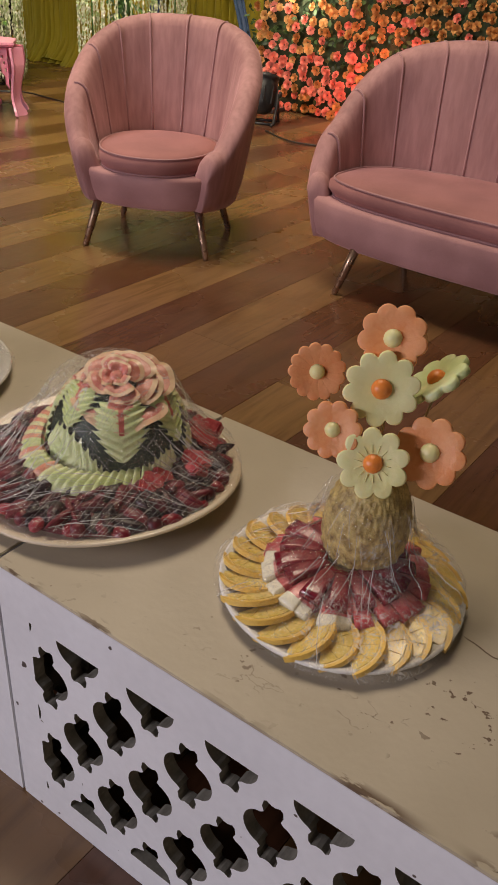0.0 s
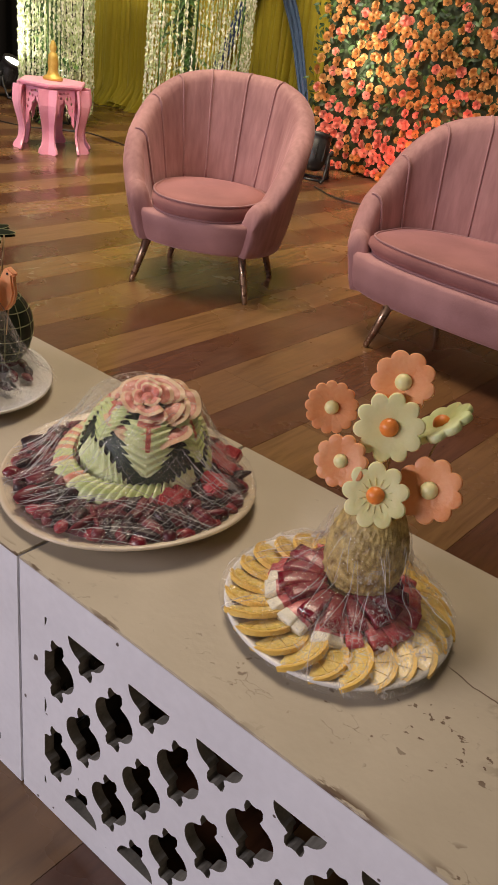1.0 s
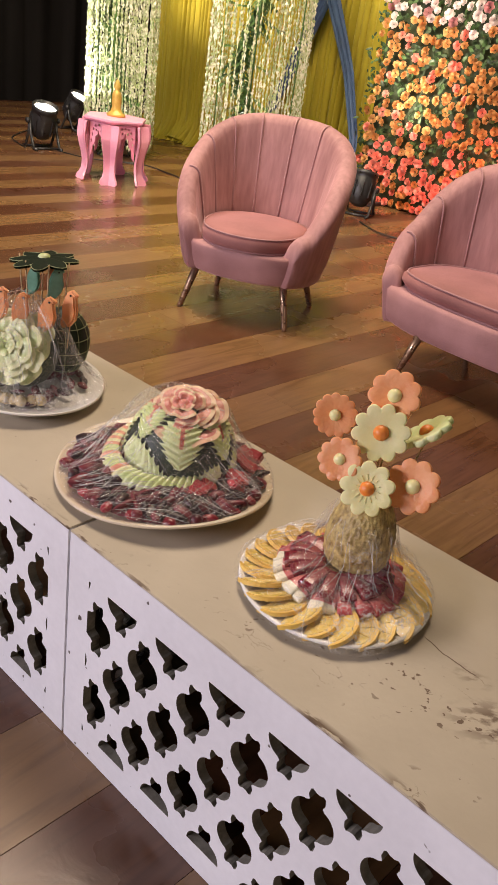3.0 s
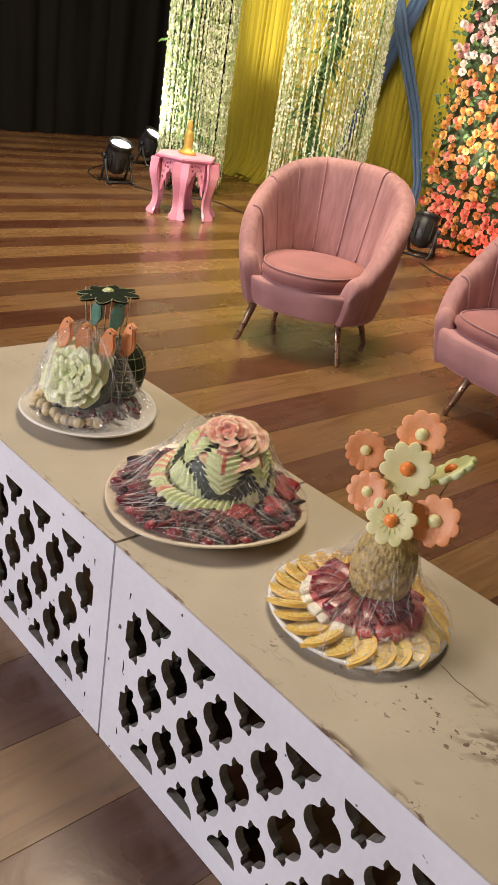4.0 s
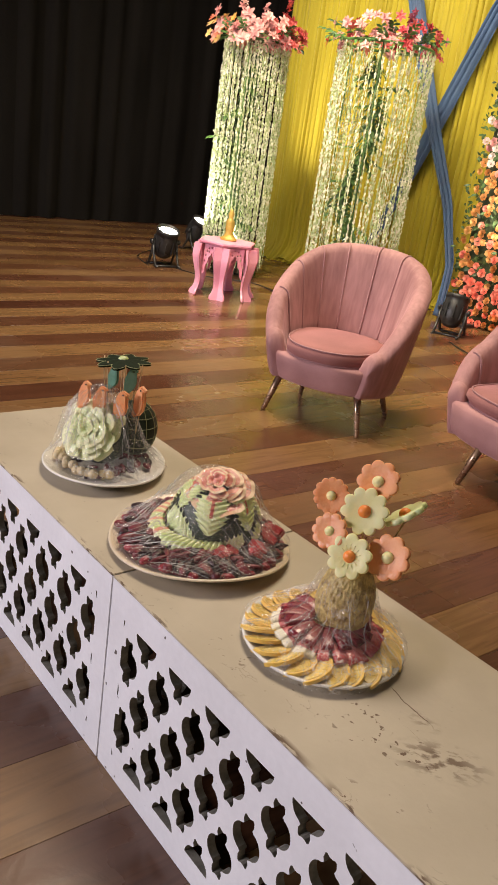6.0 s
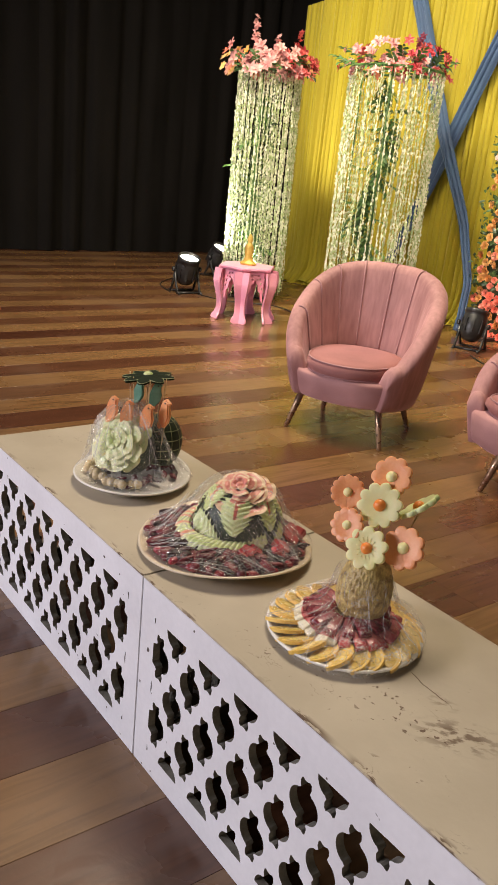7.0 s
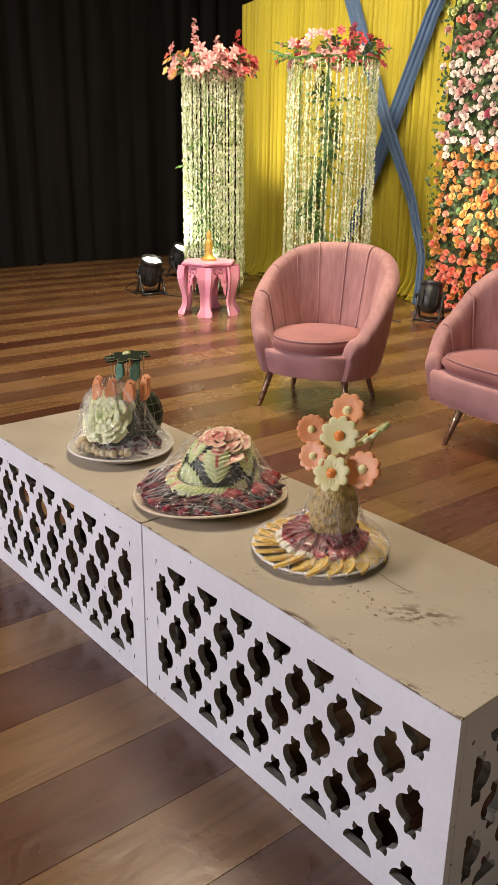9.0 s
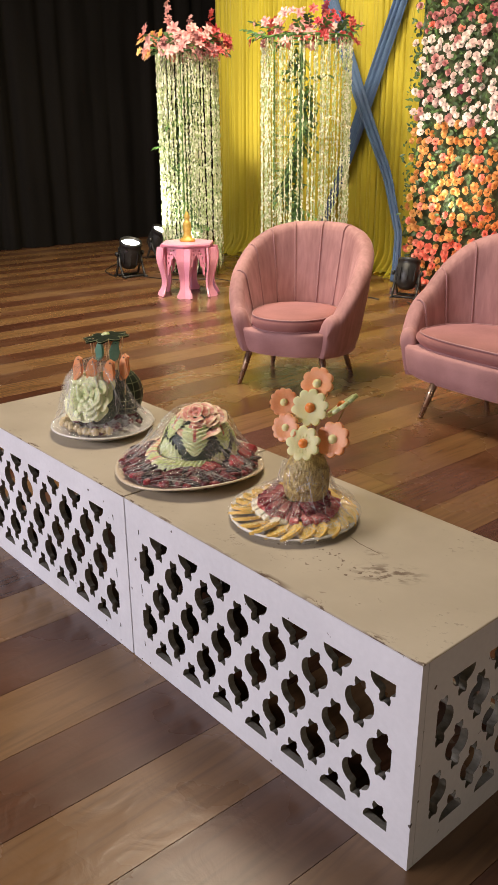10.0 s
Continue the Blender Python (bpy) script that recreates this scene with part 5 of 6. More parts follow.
def orange_slice_mesh():
    """A half-round slice: flesh wedges, pith and peel."""
    R, t = 0.040, 0.006
    verts, faces, idx = [], [], []
    def add(piece, k):
        o = len(verts)
        verts.extend(piece[0])
        for q in piece[1]:
            faces.append(tuple(i + o for i in q))
            idx.append(k)
    def arc(r0, r1, a0, a1, z0, z1, n=6):
        v = []
        for k in range(n + 1):
            a = a0 + (a1 - a0) * k / n
            for r in (r0, r1):
                for z in (z0, z1):
                    v.append((r * math.cos(a), r * math.sin(a), z))
        f = []
        for k in range(n):
            b = 4 * k
            f += [(b, b + 2, b + 6, b + 4), (b + 1, b + 5, b + 7, b + 3), (b + 2, b + 3, b + 7, b + 6), (b, b + 4, b + 5, b + 1)]
        f += [(0, 1, 3, 2), (4 * n, 4 * n + 2, 4 * n + 3, 4 * n + 1)]
        return v, f
    add(arc(0.001, R * 0.90, 0, math.pi, 0.0006, t - 0.0006, 12), 1)
    add(arc(R * 0.90, R, 0, math.pi, 0, t, 14), 2)
    for k in range(5):
        a = math.pi * (k + 0.5) / 5
        add(arc(R * 0.14, R * 0.84, a - 0.295, a + 0.295, -0.0003, t + 0.0003, 4), 0)
    return mesh_from("orange_slice", verts, faces, [M["orangeflesh"], M["pith"], M["orangepeel"]], False, idx)


slice_mesh = orange_slice_mesh()
rnd = random.Random(4)
for k in range(24):
    a = math.radians(360 * k / 24 + 200)
    p = C3 + Vector((0.109 * math.cos(a), 0.109 * math.sin(a), 0.0095))
    m = Matrix.Translation(p) @ pose(0, 0, 0, 0, 0, math.degrees(a) + rnd.uniform(-6, 6)) @ pose(0, 0, 0.001, 21 + rnd.uniform(-6, 6), 0, 0) @ Matrix.Scale(rnd.uniform(1.0, 1.12), 4)
    thing("orange_slice", "half slice of orange fanned round the plate's edge", "orange slice", m, "orange slices round the plate", me=slice_mesh)


def wedge_mesh(tip, flesh="watermelon"):
    """A long watermelon tongue with a pale rind end."""
    def f(u, v):
        s = v
        w = 0.008 + 0.005 * s
        a = 2 * math.pi * u
        x = w * math.copysign(abs(math.cos(a)) ** 0.35, math.cos(a))
        z = 0.007 * math.copysign(abs(math.sin(a)) ** 0.35, math.sin(a)) * (0.8 + 0.3 * s)
        return (x, 0.062 * s, z + 0.010 * math.sin(2.0 * s))
    v, f_ = sheet(14, 9, f, close_u=True)
    idx = [1 if j % 8 >= 6 else 0 for j in range(len(f_))]
    f_.append(tuple(14 * 0 + k * 9 + 8 for k in range(14)))
    idx.append(1)
    f_.append(tuple(k * 9 for k in reversed(range(14))))
    idx.append(0)
    return mesh_from("watermelon_wedge", v, f_, [M[flesh], M[tip]], True, idx)


wm = [wedge_mesh("whitefruit"), wedge_mesh("watermelon"), wedge_mesh("wine", "wine")]
for ring, count in ((0, 24), (1, 15)):
    for k in range(count):
        a = 360 * k / count + 9 * ring
        m = Matrix.Translation(C3 + Vector((0.0, 0.004, 0.0))) @ pose(0, 0, 0, 0, 0, a) @ pose(0, (0.040, 0.022)[ring], (0.036, 0.046)[ring], (-20, -14)[ring] + rnd.uniform(-4, 4), rnd.uniform(-16, 16), rnd.uniform(-5, 5)) @ Matrix.Scale(rnd.uniform(0.9, 1.05), 4)
        thing("watermelon_wedge", "red watermelon wedge with a pale end, under film", "watermelon", m, "watermelon wedges", me=wm[2 if ring else (0 if 105 < a < 215 else 1)])
me = mesh_from("fruit_bed", *lathe([(0.0, 0.006), (0.080, 0.0068), (0.085, 0.012), (0.075, 0.020), (0.0, 0.028)], 40), M["watermelon"])
thing("watermelon_bed", "bed of red watermelon pieces under the pineapple", "watermelon", Matrix.Translation(C3), me=me)

bouquet = thing("pineapple_bouquet", "carved pineapple holding orange and yellow fruit flowers on sticks", "fruit bouquet", pose(0, 0, 0))
PINE = Vector((0.366, 0.264, 0.490))


def pineapple_body():
    def f(u, v):
        a, s = 2 * math.pi * u, v
        r = 0.059 * (math.sin(math.pi * (0.14 + 0.70 * s)) ** 0.55) * (1 - 0.16 * s)
        k = 18
        bumps = max(0.0, math.sin(k * a + 42 * s)) * max(0.0, math.sin(k * a - 42 * s))
        r += 0.0015 * bumps ** 0.5 - 0.002 + 0.0010 * math.sin(41 * a + 9 * s) * math.sin(23 * s + 5 * a)
        return (r * math.cos(a), r * math.sin(a), 0.128 * s)
    v, fc = sheet(144, 60, f, close_u=True)
    fc.append(tuple(k * 60 + 59 for k in range(144)))
    fc.append(tuple(k * 60 for k in reversed(range(144))))
    return mesh_from("pineapple", v, fc, M["pineapple"])


part("pineapple", pineapple_body(), bouquet, "peeled pineapple, cut flat on top", Matrix.Translation(PINE) @ pose(0, 0, 0, -3, 2, 0))
for place, normal, radius, petals, dip, body, centre, seed in (
        ((0.259, 0.299, 0.703), (0.48, -0.80, 0.36), 0.0350, 13, 0.12, "orange", "palemelon", 1),
        ((0.334, 0.334, 0.757), (0.25, -0.80, 0.50), 0.0408, 9, 0.16, "orange", "palemelon", 2),
        ((0.344, 0.301, 0.709), (0.38, -0.82, 0.42), 0.0448, 10, 0.20, "palemelon", "carrot", 3),
        ((0.388, 0.364, 0.708), (-0.55, -0.27, 0.76), 0.0430, 9, 0.20, "greenmelon", "carrot", 4),
        ((0.314, 0.254, 0.664), (0.22, -0.85, 0.42), 0.0345, 10, 0.16, "orange", "palemelon", 5),
        ((0.368, 0.257, 0.639), (0.30, -0.80, 0.46), 0.0420, 9, 0.22, "palemelon", "carrot", 6),
        ((0.415, 0.305, 0.650), (0.18, -0.86, 0.44), 0.0425, 9, 0.17, "orange", "palemelon", 7)):
    root = (0.366 + (place[0] - 0.366) * 0.35, 0.266 + (place[1] - 0.266) * 0.4, 0.602)
    fruit_flower(bouquet, place, normal, radius, petals, dip, body, centre, root, seed)
wrap("wrinkled clear cling film over the orange plate and pineapple", Matrix.Translation(C3),
     [(0.155, 0.010), (0.153, 0.018), (0.140, 0.029), (0.122, 0.037), (0.106, 0.046), (0.090, 0.054), (0.076, 0.062), (0.066, 0.074), (0.0615, 0.092), (0.0585, 0.110), (0.055, 0.125), (0.047, 0.134)], 3, "film_gathered", folds=75, fold=0.0045, lean=(0.003, 0.031))


# wide cream plate: carved watermelon on dark plums
C2 = Vector((-0.030, 0.228, TOP))
thing("plate", "wide cream plate with raised brim holding a carved watermelon", "plate", Matrix.Translation(C2), me=plate_mesh("plate", 0.198, 0.020, 0.010, M["creamplate"]), group="fruit plates")
plum_piece = [mesh_from("plum_piece", *moved(lathe([(0.013 * math.sin(k * math.pi / 8) ** 1.5, -0.024 * math.cos(k * math.pi / 8)) for k in range(9)], 7), pose(0, 0, 0, 0, 90, 0) @ Matrix.Diagonal((0.45 + 0.2 * j, 0.9, 1, 1))), M["darkfruit"]) for j in range(2)]
rnd = random.Random(8)
for k in range(290):
    a, r = rnd.uniform(0, 6.28), 0.080 + 0.082 * math.sqrt(rnd.random())
    z = 0.027 + 0.014 * (1 - (r - 0.080) / 0.082) + rnd.uniform(0, 0.006)
    thing("plum_piece", "dark purple plum piece heaped on the cream plate", "plum", Matrix.Translation(C2 + Vector((r * math.cos(a), r * math.sin(a), z))) @ pose(0, 0, 0, 0, 0, math.degrees(a) + rnd.uniform(-60, 60)) @ pose(0, 0, 0, rnd.uniform(-50, 50), rnd.uniform(-14, 26), 0) @ Matrix.Diagonal((rnd.uniform(0.7, 1.35), rnd.uniform(0.7, 1.4), rnd.uniform(0.8, 1.3), 1)), "plum pieces", me=plum_piece[k % 2])
straw = mesh_from("strawberry_piece", *moved(lathe([(0.012 * math.sin(k * math.pi / 6), -0.010 * math.cos(k * math.pi / 6)) for k in range(7)], 10), Matrix.Diagonal((1.3, 0.9, 0.8, 1))), M["redfruit"])
for k in range(20):
    a, r = 2 * math.pi * k / 20 + rnd.uniform(-.1, .1), 0.171 + rnd.uniform(-.006, .006)
    thing("strawberry_piece", "red strawberry piece at the plate's edge", "strawberry", Matrix.Translation(C2 + Vector((r * math.cos(a), r * math.sin(a), 0.026))) @ pose(0, 0, 0, rnd.uniform(-30, 30), 0, rnd.uniform(0, 360)), "strawberry pieces", me=straw)
blackberry = mesh_from("blackberry", *lathe([(0.011 * math.sin(k * math.pi / 8), -0.011 * math.cos(k * math.pi / 8)) for k in range(9)], 14), M["darkfruit"])
for k in range(20):
    a, r = 2 * math.pi * (k + 0.5) / 20 + rnd.uniform(-.1, .1), 0.169 + rnd.uniform(-.006, .006)
    thing("blackberry", "dark purple berry at the cream plate's edge", "berry", Matrix.Translation(C2 + Vector((r * math.cos(a), r * math.sin(a), 0.027))) @ pose(0, 0, 0, rnd.uniform(-30, 30), 0, rnd.uniform(0, 360)), "berries on the cream plate", me=blackberry)
me = mesh_from("fruit_bed", *lathe([(0.0, 0.007), (0.128, 0.0082), (0.165, 0.0155), (0.174, 0.021), (0.11, 0.034), (0.0, 0.040)], 48), M["darkfruit"])
thing("plum_bed", "bed of dark plums under the carved watermelon", "plum", Matrix.Translation(C2), me=me)

CM = Vector((-0.033, 0.262, 0.494))
melon = thing("carved_watermelon", "carved watermelon half with a pink rose and leaf patterns", "carved watermelon", Matrix.Translation(CM))
MR, MH = 0.100, 0.128


def melon_point(az, el, lift=0.0):
    """A place on the melon's skin."""
    d = Vector((math.cos(el) * math.cos(az), math.cos(el) * math.sin(az), math.sin(el)))
    return Vector((d.x * (MR + lift), d.y * (MR + lift), d.z * (MH + lift)))


part("rind", mesh_from("rind", *lathe([(MR * 0.9, -0.02)] + [(MR * math.cos(k * math.pi / 36), MH * math.sin(k * math.pi / 36)) for k in range(18)] + [(0, MH)], 48), M["rind"]), melon, "dark green watermelon rind")


def carved_leaf(az, el, spin, length, width, vein):
    """A serrated leaf lying on the melon's skin, ribbed from a middle vein; its tip points along local y."""
    teeth = 7
    c = melon_point(az, el)
    nrm = Vector((c.x / MR ** 2, c.y / MR ** 2, c.z / MH ** 2)).normalized()
    m = facing(c, nrm, spin)
    def f(u, v):
        w = abs(u - 0.5) * 2
        env = math.sin(math.pi * (0.20 + 0.77 * v)) ** 0.65
        saw = 1 - 0.34 * w * w * ((v * teeth) % 1.0)
        x = (u - 0.5) * width * env * saw
        y = (v - 0.5) * length - abs(x) * 0.30
        p = m @ Vector((x, y, 0))
        k = math.sqrt((p.x / MR) ** 2 + (p.y / MR) ** 2 + (p.z / MH) ** 2)
        rib = 0.0022 * math.sin(2 * math.pi * teeth * (v + w * 0.10)) * (0.3 + 0.7 * w)
        return p / k + nrm * (0.004 + rib + 0.002 * (1 - w))
    v, fc = sheet(25, 71, f)
    idx = []
    for n_ in range(len(fc)):
        w, s = abs(n_ // 70 - 11.5) / 12, (n_ % 70) / 70
        main = w < 0.07 * (1 - s) + 0.015 and s < 0.55
        side = ((s - w * 0.5) * 7) % 1.0 < 0.24 and w < 0.42 - 0.80 * s
        idx.append(1 if vein and (main or side or (s < 0.12 and w < 0.5)) else 0)
    part("carved_leaf", mesh_from("carved_leaf", v, fc, [M["greenmelon"], M["veinred"]], True, idx), melon, "pale green serrated leaf cut into the rind")


def leaf_spin(az, el, lean):
    """The spin that turns a leaf's tip down the melon, leaning sideways."""
    c = melon_point(az, el)
    nrm = Vector((c.x / MR ** 2, c.y / MR ** 2, c.z / MH ** 2)).normalized()
    q = nrm.to_track_quat("Z", "Y")
    down = q.inverted() @ (Vector((0, 0, -1)) - nrm * nrm.dot(Vector((0, 0, -1))))
    return math.degrees(math.atan2(-down.x, down.y)) + lean


for az, el, lean, ln, wd, vein in ((-44, 34, 0, 0.084, 0.092, 1), (-100, 46, 12, 0.066, 0.072, 1), (12, 36, -12, 0.080, 0.072, 1), (-86, 15, 70, 0.104, 0.064, 0), (-66, 4, 60, 0.070, 0.050, 0), (-112, 6, -30, 0.080, 0.056, 0), (-18, 5, -64, 0.078, 0.042, 0), (24, 6, -40, 0.070, 0.046, 0),
                                   (55, 34, 0, 0.085, 0.066, 1), (98, 34, 0, 0.085, 0.066, 1), (140, 34, 0, 0.085, 0.066, 1), (185, 36, 0, 0.08, 0.062, 1), (-142, 40, 10, 0.072, 0.056, 1), (-140, 10, 30, 0.080, 0.056, 0)):
    a_, e_ = radians(az), radians(el)
    carved_leaf(a_, e_, leaf_spin(a_, e_, lean), ln, wd, vein)
rp = melon_point(radians(-50), radians(76), 0.0)


def cut_rose(rings, seed, holder, label, m, flesh="rosered", edge_tone="rosecream", name="carved_rose"):
    """A rose cut in relief: rings of bowl-shaped petals, pale along their edges."""
    rr = random.Random(seed)
    petals, heart = [], []
    for k, (count, r0, r1, z0, z1, wide) in enumerate(rings):
        for q in range(count):
            a0 = 2 * math.pi * (q + 0.37 * k) / count + rr.uniform(-.28, .28)
            hz = rr.uniform(-0.004, 0.003)
            wd = wide * rr.uniform(0.75, 1.15)
            out = r1 * rr.uniform(0.88, 1.12)
            skew = rr.uniform(-0.35, 0.35)
            wav = rr.uniform(0, 6)
            def f(u, v):
                ph = (u - 0.5) * 2
                edge = max(0.0, 1 - abs(ph) ** 3.0) ** 0.5
                s = v * (0.55 + 0.45 * edge)
                r = r0 + (out - r0) * s ** 1.3 * (1 + skew * ph * v * 0.5) + 0.004 * max(0, v - 0.75) * 4
                z = z0 + (z1 - z0 + hz) * s ** 0.8 + 0.0024 * math.sin(5 * ph + wav) * v - 0.005 * max(0, v - 0.75) * 4
                a = a0 + ph * wd
                return (r * math.cos(a), r * math.sin(a), z)
            (heart if k == len(rings) - 1 else petals).append(sheet(11, 9, f))
    tone = lambda fc: [1 if n_ % 80 % 8 >= 7 else 0 for n_ in range(len(fc))]
    hv, hf = merge(*heart)
    hv, hf = merge((hv, hf), moved(dome(0.010, 0.012, 12, 5), pose(0, 0, -0.002)))
    rose = part(name, mesh_from(name, hv, hf, [M[flesh], M[edge_tone]], True, tone(hf)), holder, label, m)
    for v, fc in petals:
        part("petal", mesh_from("petal", v, fc, [M[flesh], M[edge_tone]], True, tone(fc)), rose)
    return rose


ROSE_RINGS = [(7, 0.034, 0.060, -0.026, -0.022, 0.52), (6, 0.027, 0.054, -0.018, -0.011, 0.70), (5, 0.018, 0.042, -0.010, -0.001, 0.84), (4, 0.010, 0.029, -0.005, 0.008, 1.0), (3, 0.004, 0.016, -0.002, 0.014, 1.25)]
cut_rose(ROSE_RINGS, 5, melon, "pink and cream carved rose", facing(rp, (0.19, -0.34, 0.92), 20) @ Matrix.Diagonal((1.13, 1.13, 0.95, 1)))
# band of carved rind slices lying round the foot of the melon
for k in range(30):
    a = radians(-188 + 158 * k / 29)
    r = 0.124 + 0.006 * math.sin(3 * a)
    m = Matrix.Translation(CM + Vector((r * math.cos(a) - 0.005, r * math.sin(a) * 1.0, 0.006))) @ pose(0, 0, 0, 0, 0, math.degrees(a)) @ pose(0, 0, 0, 46, -24, 34) @ Matrix.Scale(0.88, 4)
    if k == 0:
        def rind_slice(u, v):
            a_ = 2 * math.pi * u
            s = v
            w = 0.016 * math.sin(math.pi * (0.08 + 0.84 * s)) ** 0.6
            return (0.0035 * math.cos(a_) + 0.012 * math.sin(math.pi * s), (s - 0.5) * 0.055, w * math.sin(a_))
        sv, sf = sheet(10, 9, rind_slice, close_u=True)
        rind_meshes = [mesh_from("rind_slice", sv, sf, M[q]) for q in ("greenmelon", "palebloom", "rosepink", "veinred")]
    thing("rind_slice", "curved pale rind slice laid round the carved watermelon", "melon slice", m, "rind slices", me=rind_meshes[(2, 1, 2, 1)[k % 4] if k < 11 else ((0, 2, 1, 0)[k % 4] if k < 20 else 0)])
for k in range(12):
    a, r = radians(rnd.uniform(-35, 70)), 0.120 + rnd.uniform(-.01, .02)
    thing("watermelon_cube", "red watermelon chunk beside the carved melon", "watermelon", Matrix.Translation(CM + Vector((r * math.cos(a), r * math.sin(a), 0.006 + rnd.uniform(0, .008)))) @ pose(0, 0, 0, rnd.uniform(0, 40), rnd.uniform(0, 40), rnd.uniform(0, 90)), "watermelon chunks",
          me=bpy.data.meshes.get("watermelon_cube") or box_mesh("watermelon_cube", (0.030, 0.022, 0.018), M["watermelon"], 0.003, 2))
wrap("stretched clear cling film over the carved watermelon plate", Matrix.Translation(C2),
     [(0.193, 0.026), (0.190, 0.031), (0.178, 0.037), (0.163, 0.045), (0.148, 0.056), (0.132, 0.070), (0.116, 0.088), (0.104, 0.108), (0.092, 0.128), (0.076, 0.145), (0.056, 0.159), (0.030, 0.169), (0.001, 0.172)], 9, "film", fold=0.003, lean=(-0.014, 0.036), folds=120, across=True)


# small white plate: carved melons, birds and a leaf canopy
C1 = Vector((-0.484, 0.238, TOP))
thing("plate", "oval white plate holding carved melons with fruit birds", "plate", Matrix.Translation(C1 + Vector((0.010, -0.006, 0))) @ pose(0, 0, 0, 0, 0, -40) @ Matrix.Diagonal((1.07, 0.96, 1, 1)), me=plate_mesh("plate", 0.162, 0.022, 0.004, M["china"]), group="fruit plates")
show = thing("melon_centrepiece", "carved melon centrepiece with orange birds under a rind canopy", "fruit centrepiece", Matrix.Translation(C1))


def ball(r, h, n=32, m=14):
    return lathe([(r * math.sin(k * math.pi / m), -h * math.cos(k * math.pi / m)) for k in range(m + 1)], n)


DX, DY = -0.016, 0.092
part("dark_melon", mesh_from("dark_melon", *ball(0.058, 0.076), M["rind"]), show, "dark green melon scored with a pale net", pose(DX, DY, 0.088))
net = []
for k in range(12):
    a = 2 * math.pi * k / 12
    net.append(tube([(DX + 0.0588 * math.sin(t) * math.cos(a), DY + 0.0588 * math.sin(t) * math.sin(a), 0.088 - 0.0768 * math.cos(t)) for t in [0.35 + q * 0.2 for q in range(13)]], 0.0008, 5))
for q in range(6):
    t = 0.7 + 0.36 * q
    net.append(tube([(DX + 0.0588 * math.sin(t) * math.cos(a / 10), DY + 0.0588 * math.sin(t) * math.sin(a / 10), 0.088 - 0.0768 * math.cos(t)) for a in range(64)], 0.0008, 5))
part("net_lines", mesh_from("net_lines", *merge(*net), M["netline"]), show, "pale carved net lines")
part("pale_melon", mesh_from("pale_melon", *ball(0.068, 0.074), M["rind"]), show, "green melon carved into a pale bloom", pose(0.006, -0.016, 0.090))
BLOOM = [(9, 0.034, 0.064, -0.034, -0.022, 0.50), (9, 0.028, 0.060, -0.018, -0.002, 0.50), (8, 0.022, 0.050, -0.004, 0.012, 0.55), (7, 0.016, 0.039, 0.004, 0.020, 0.60), (6, 0.010, 0.028, 0.008, 0.025, 0.70), (4, 0.004, 0.016, 0.010, 0.027, 0.90)]
cut_rose(BLOOM, 15, show, "pale green carved bloom", facing((0.028, -0.068, 0.120), (0.34, -0.82, 0.46), 0) @ Matrix.Diagonal((1.24, 1.24, 0.85, 1)), "greenmelon", "palebloom", "carved_bloom")
cut_rose(BLOOM[1:], 17, show, "", facing((-0.040, -0.040, 0.092), (-0.7, -0.62, 0.34), 30) @ Matrix.Diagonal((1.1, 1.1, 0.8, 1)), "greenmelon", "palebloom", "carved_bloom")


def bird_mesh(material):
    """A flat carved bird: rounded body with head, beak and tail."""
    out = [(0.0, 0.030), (0.007, 0.034), (0.013, 0.031), (0.021, 0.027), (0.015, 0.023), (0.016, 0.012), (0.018, 0.0), (0.014, -0.014), (0.004, -0.026), (-0.010, -0.032), (-0.016, -0.028), (-0.012, -0.014), (-0.012, 0.004), (-0.006, 0.020)]
    me = prism("bird", list(reversed(out)), [], 0.010, [M[material]])
    bm = bmesh.new()
    bm.from_mesh(me)
    bmesh.ops.remove_doubles(bm, verts=bm.verts, dist=1e-5)
    bmesh.ops.bevel(bm, geom=[e for e in bm.edges if len(e.link_faces) == 2 and e.calc_face_angle(0) > 1.2], offset=0.0025, segments=2, affect="EDGES")
    bm.to_mesh(me)
    bm.free()
    return me


bird_orange, bird_aqua = bird_mesh("orange"), bird_mesh("aqua")
eye_mesh = mesh_from("bird_eye", *ball(0.0018, 0.0018, 8, 6), M["seed"])
for x, y, z, yaw, size, me, lab in ((0.056, 0.000, 0.184, 35, 1.25, bird_orange, "orange carved bird"), (0.074, 0.046, 0.196, 10, 1.3, bird_orange, "orange carved bird"), (0.020, -0.040, 0.190, 50, 1.15, bird_orange, "orange carved bird"), (-0.012, -0.062, 0.196, 25, 1.15, bird_orange, "orange carved bird"),
                                    (-0.020, 0.018, 0.232, 30, 1.0, bird_aqua, "green carved bird"), (0.016, 0.044, 0.232, 60, 1.05, bird_aqua, "green carved bird"), (0.002, 0.056, 0.250, 10, 0.9, bird_orange, "orange carved bird")):
    b = part("bird", me, show, lab, pose(x, y, z, 90, 0, yaw) @ Matrix.Scale(size, 4))
    for s in (-0.0005, 0.0105):
        part("bird_eye", eye_mesh, b, m=pose(0.008, 0.026, s))
    part("stick", mesh_from("stick", *tube([(x, y, z - 0.02), (x * 0.9 + 0.003, y * 0.9, max(0.10, z - 0.085))], 0.0013, 5), M["stick"]), show)
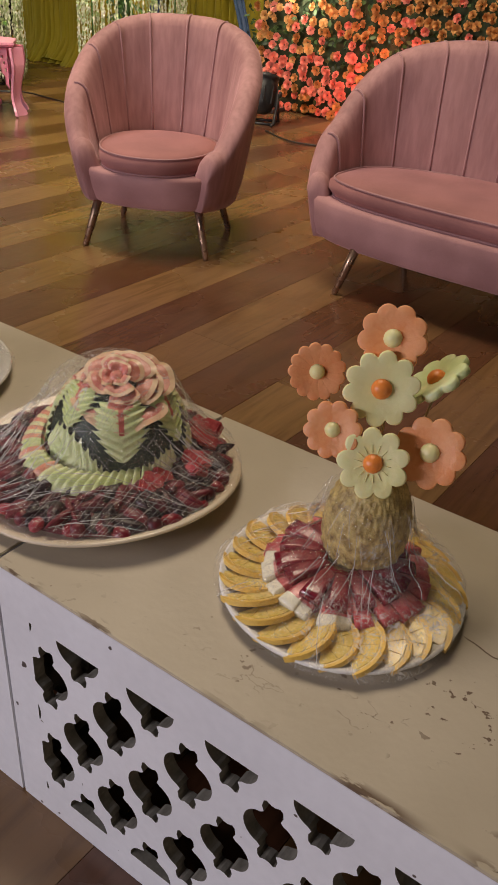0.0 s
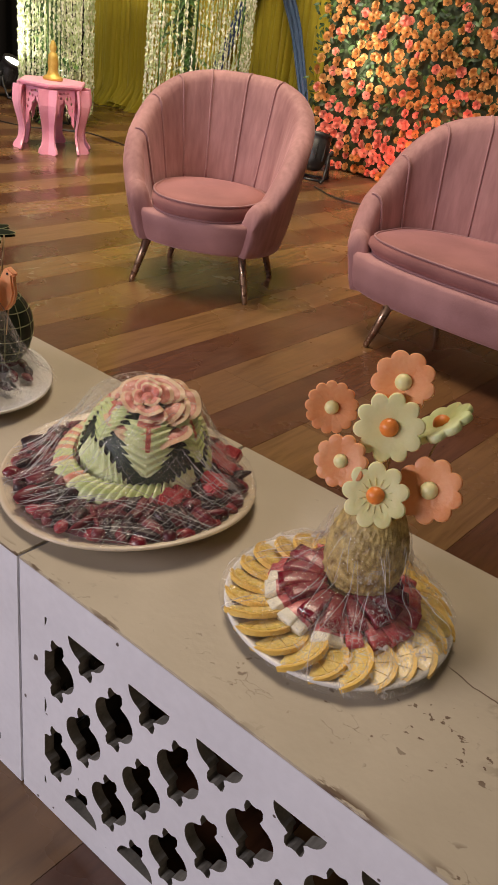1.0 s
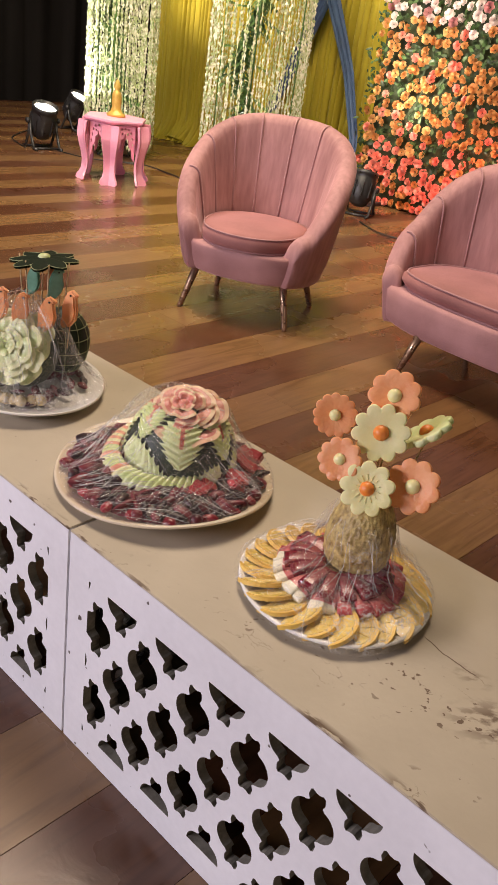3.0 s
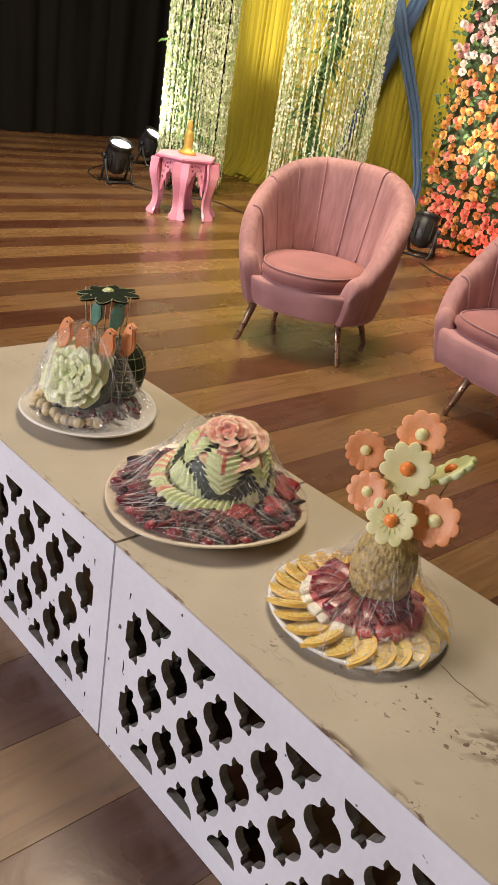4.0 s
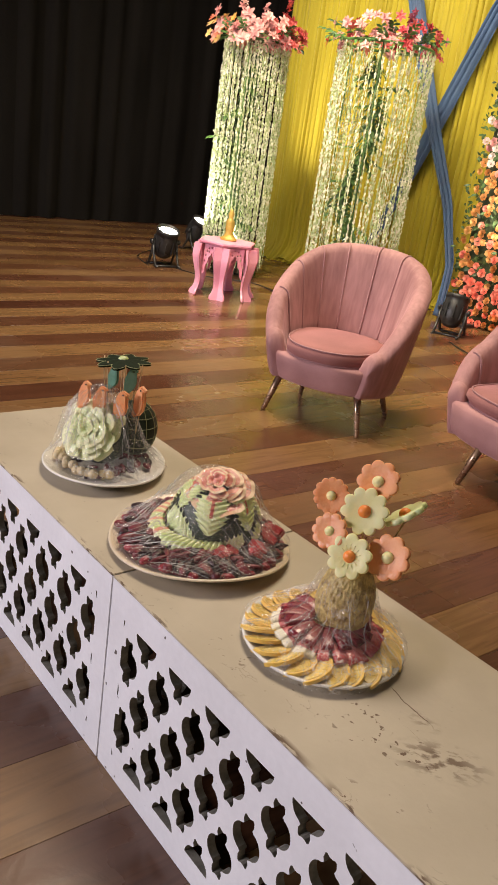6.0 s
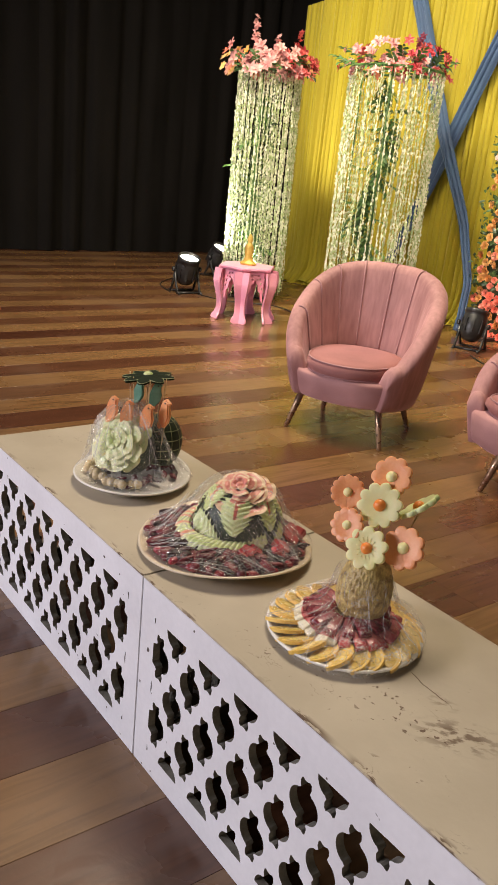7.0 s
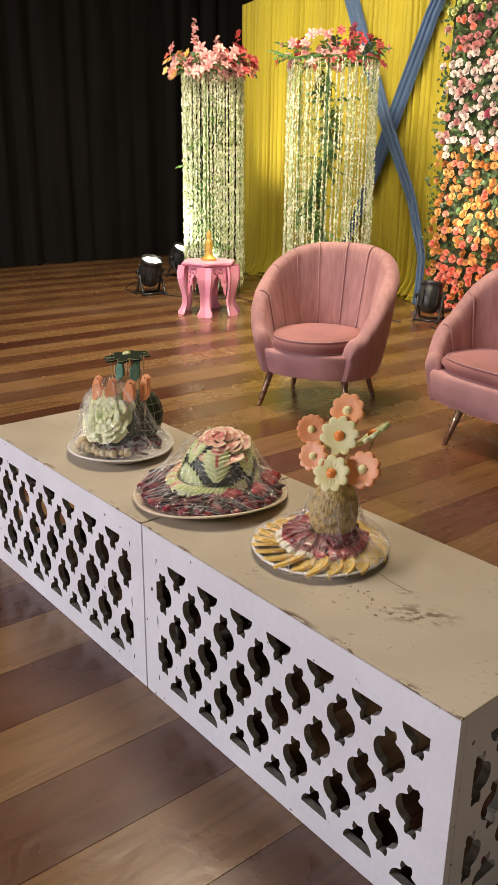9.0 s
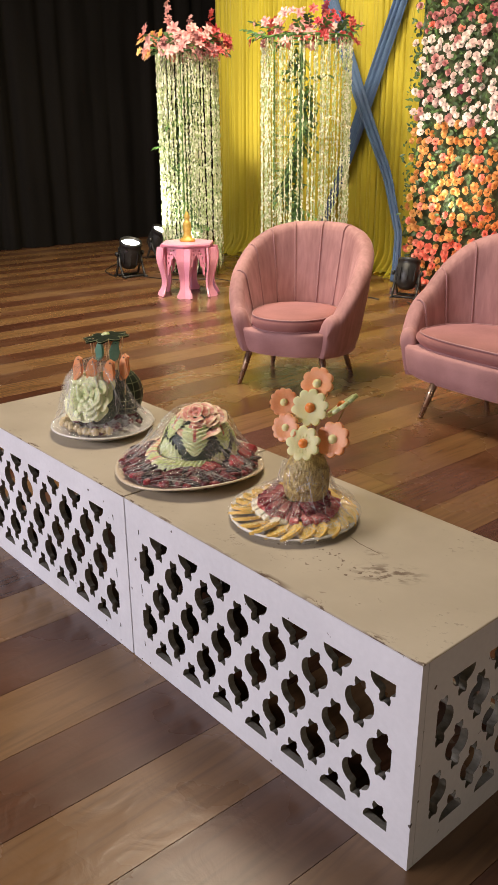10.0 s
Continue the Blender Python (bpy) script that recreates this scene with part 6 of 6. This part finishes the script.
# canopy: dark petals on sticks
canopy = part("canopy", mesh_from("canopy_centre", *dome(0.011, 0.008), M["greenmelon"]), show, "dark green rind flower canopy", pose(-0.012, 0.038, 0.279, 4, -3, 0) @ Matrix.Scale(1.25, 4))
for k in range(8):
    a = 45 * k
    def pet(u, v):
        w = 0.030 * math.sin(math.pi * (0.10 + 0.86 * v)) ** 0.7
        x = (u - 0.5) * w
        return (x, 0.006 + 0.050 * v, 0.003 - 0.35 * abs(x) * 0.6 - 0.006 * v * v)
    v, f = sheet(7, 9, pet)
    pm = mesh_from("rind_petal", *merge((v, f), ([(p[0], p[1], p[2] - 0.004) for p in v], [tuple(reversed(q)) for q in f])), M["rindpetal"])
    rp_ = part("rind_petal", pm, canopy, m=pose(0, 0, 0, 0, 0, a))
    part("pale_edge", mesh_from("pale_edge", *tube([pet(u, w) for u, w in [(0, q / 8) for q in range(9)] + [(1, 1 - q / 8) for q in range(9)]], 0.0006, 5, False), M["netline"]), rp_)
for k, (x, y) in enumerate(((-0.059, 0.010), (-0.008, -0.008), (0.034, 0.018), (0.038, 0.064), (-0.009, 0.082), (-0.056, 0.064))):
    part("stick", mesh_from("stick", *tube([(x, y, 0.279), (x * 0.8, y * 0.8 + 0.005, 0.150)], 0.0016, 6), M["stick"]), show)
rnd = random.Random(12)
lychee = mesh_from("lychee", *ball(0.0125, 0.0125, 14, 8), M["lychee"])
for k in range(18):
    a = radians(175 + 165 * k / 17 + rnd.uniform(-3, 3))
    r = 0.112 + rnd.uniform(-.012, .008)
    thing("lychee", "pale round lychee lying along the plate's edge", "lychee", Matrix.Translation(C1 + Vector((r * math.cos(a), r * math.sin(a), 0.0225 + 0.002 * (k % 2)))) @ pose(0, 0, 0, rnd.uniform(0, 180), 0, rnd.uniform(0, 180)), "lychees", me=lychee)
for k in range(44):
    a, r = rnd.uniform(0, 6.28), rnd.uniform(0.05, 0.118)
    thing("plum_piece", "dark plum piece beneath the carved melons", "plum", Matrix.Translation(C1 + Vector((r * math.cos(a), r * math.sin(a), 0.016 + rnd.uniform(0, 0.006)))) @ pose(0, 0, 0, rnd.uniform(-20, 20), rnd.uniform(-20, 20), rnd.uniform(0, 360)) @ Matrix.Scale(0.8, 4), "plum pieces by the melons", me=plum_piece[k % 2])
wrap("clear cling film drawn up over the carved melons", Matrix.Translation(C1 + Vector((0.005, 0, 0))),
     [(0.156, 0.022), (0.146, 0.030), (0.128, 0.048), (0.112, 0.075), (0.099, 0.105), (0.088, 0.140), (0.072, 0.175), (0.050, 0.205), (0.026, 0.222), (0.001, 0.226)], 14, "film_gathered", fold=0.006, lean=(0.006, -0.030))


# ---------------------------------------------------------------- floor boards, laid last
def floor_boards():
    width, length, gap = 0.2150, 3.3, 0.0008
    boards = [box_mesh("floorboard", (width - gap, length - gap, 0.02), M[q], 0.0006, 1) for q in ("plank_light", "plank_dark")]
    rnd = random.Random(2)
    first = -0.067 - 42 * width
    turn = pose(0, 0, 0, 0, 0, -1.3)
    for k in range(66):
        x = first + (k + 0.5) * width
        if x < -9.1 or x > 5.0:
            continue
        y = -6.0 - rnd.uniform(0, length)
        while y < 7.0:
            part("floorboard", boards[k % 2], floor, m=turn @ pose(x, y + length / 2, -0.0101))
            y += length


floor_boards()
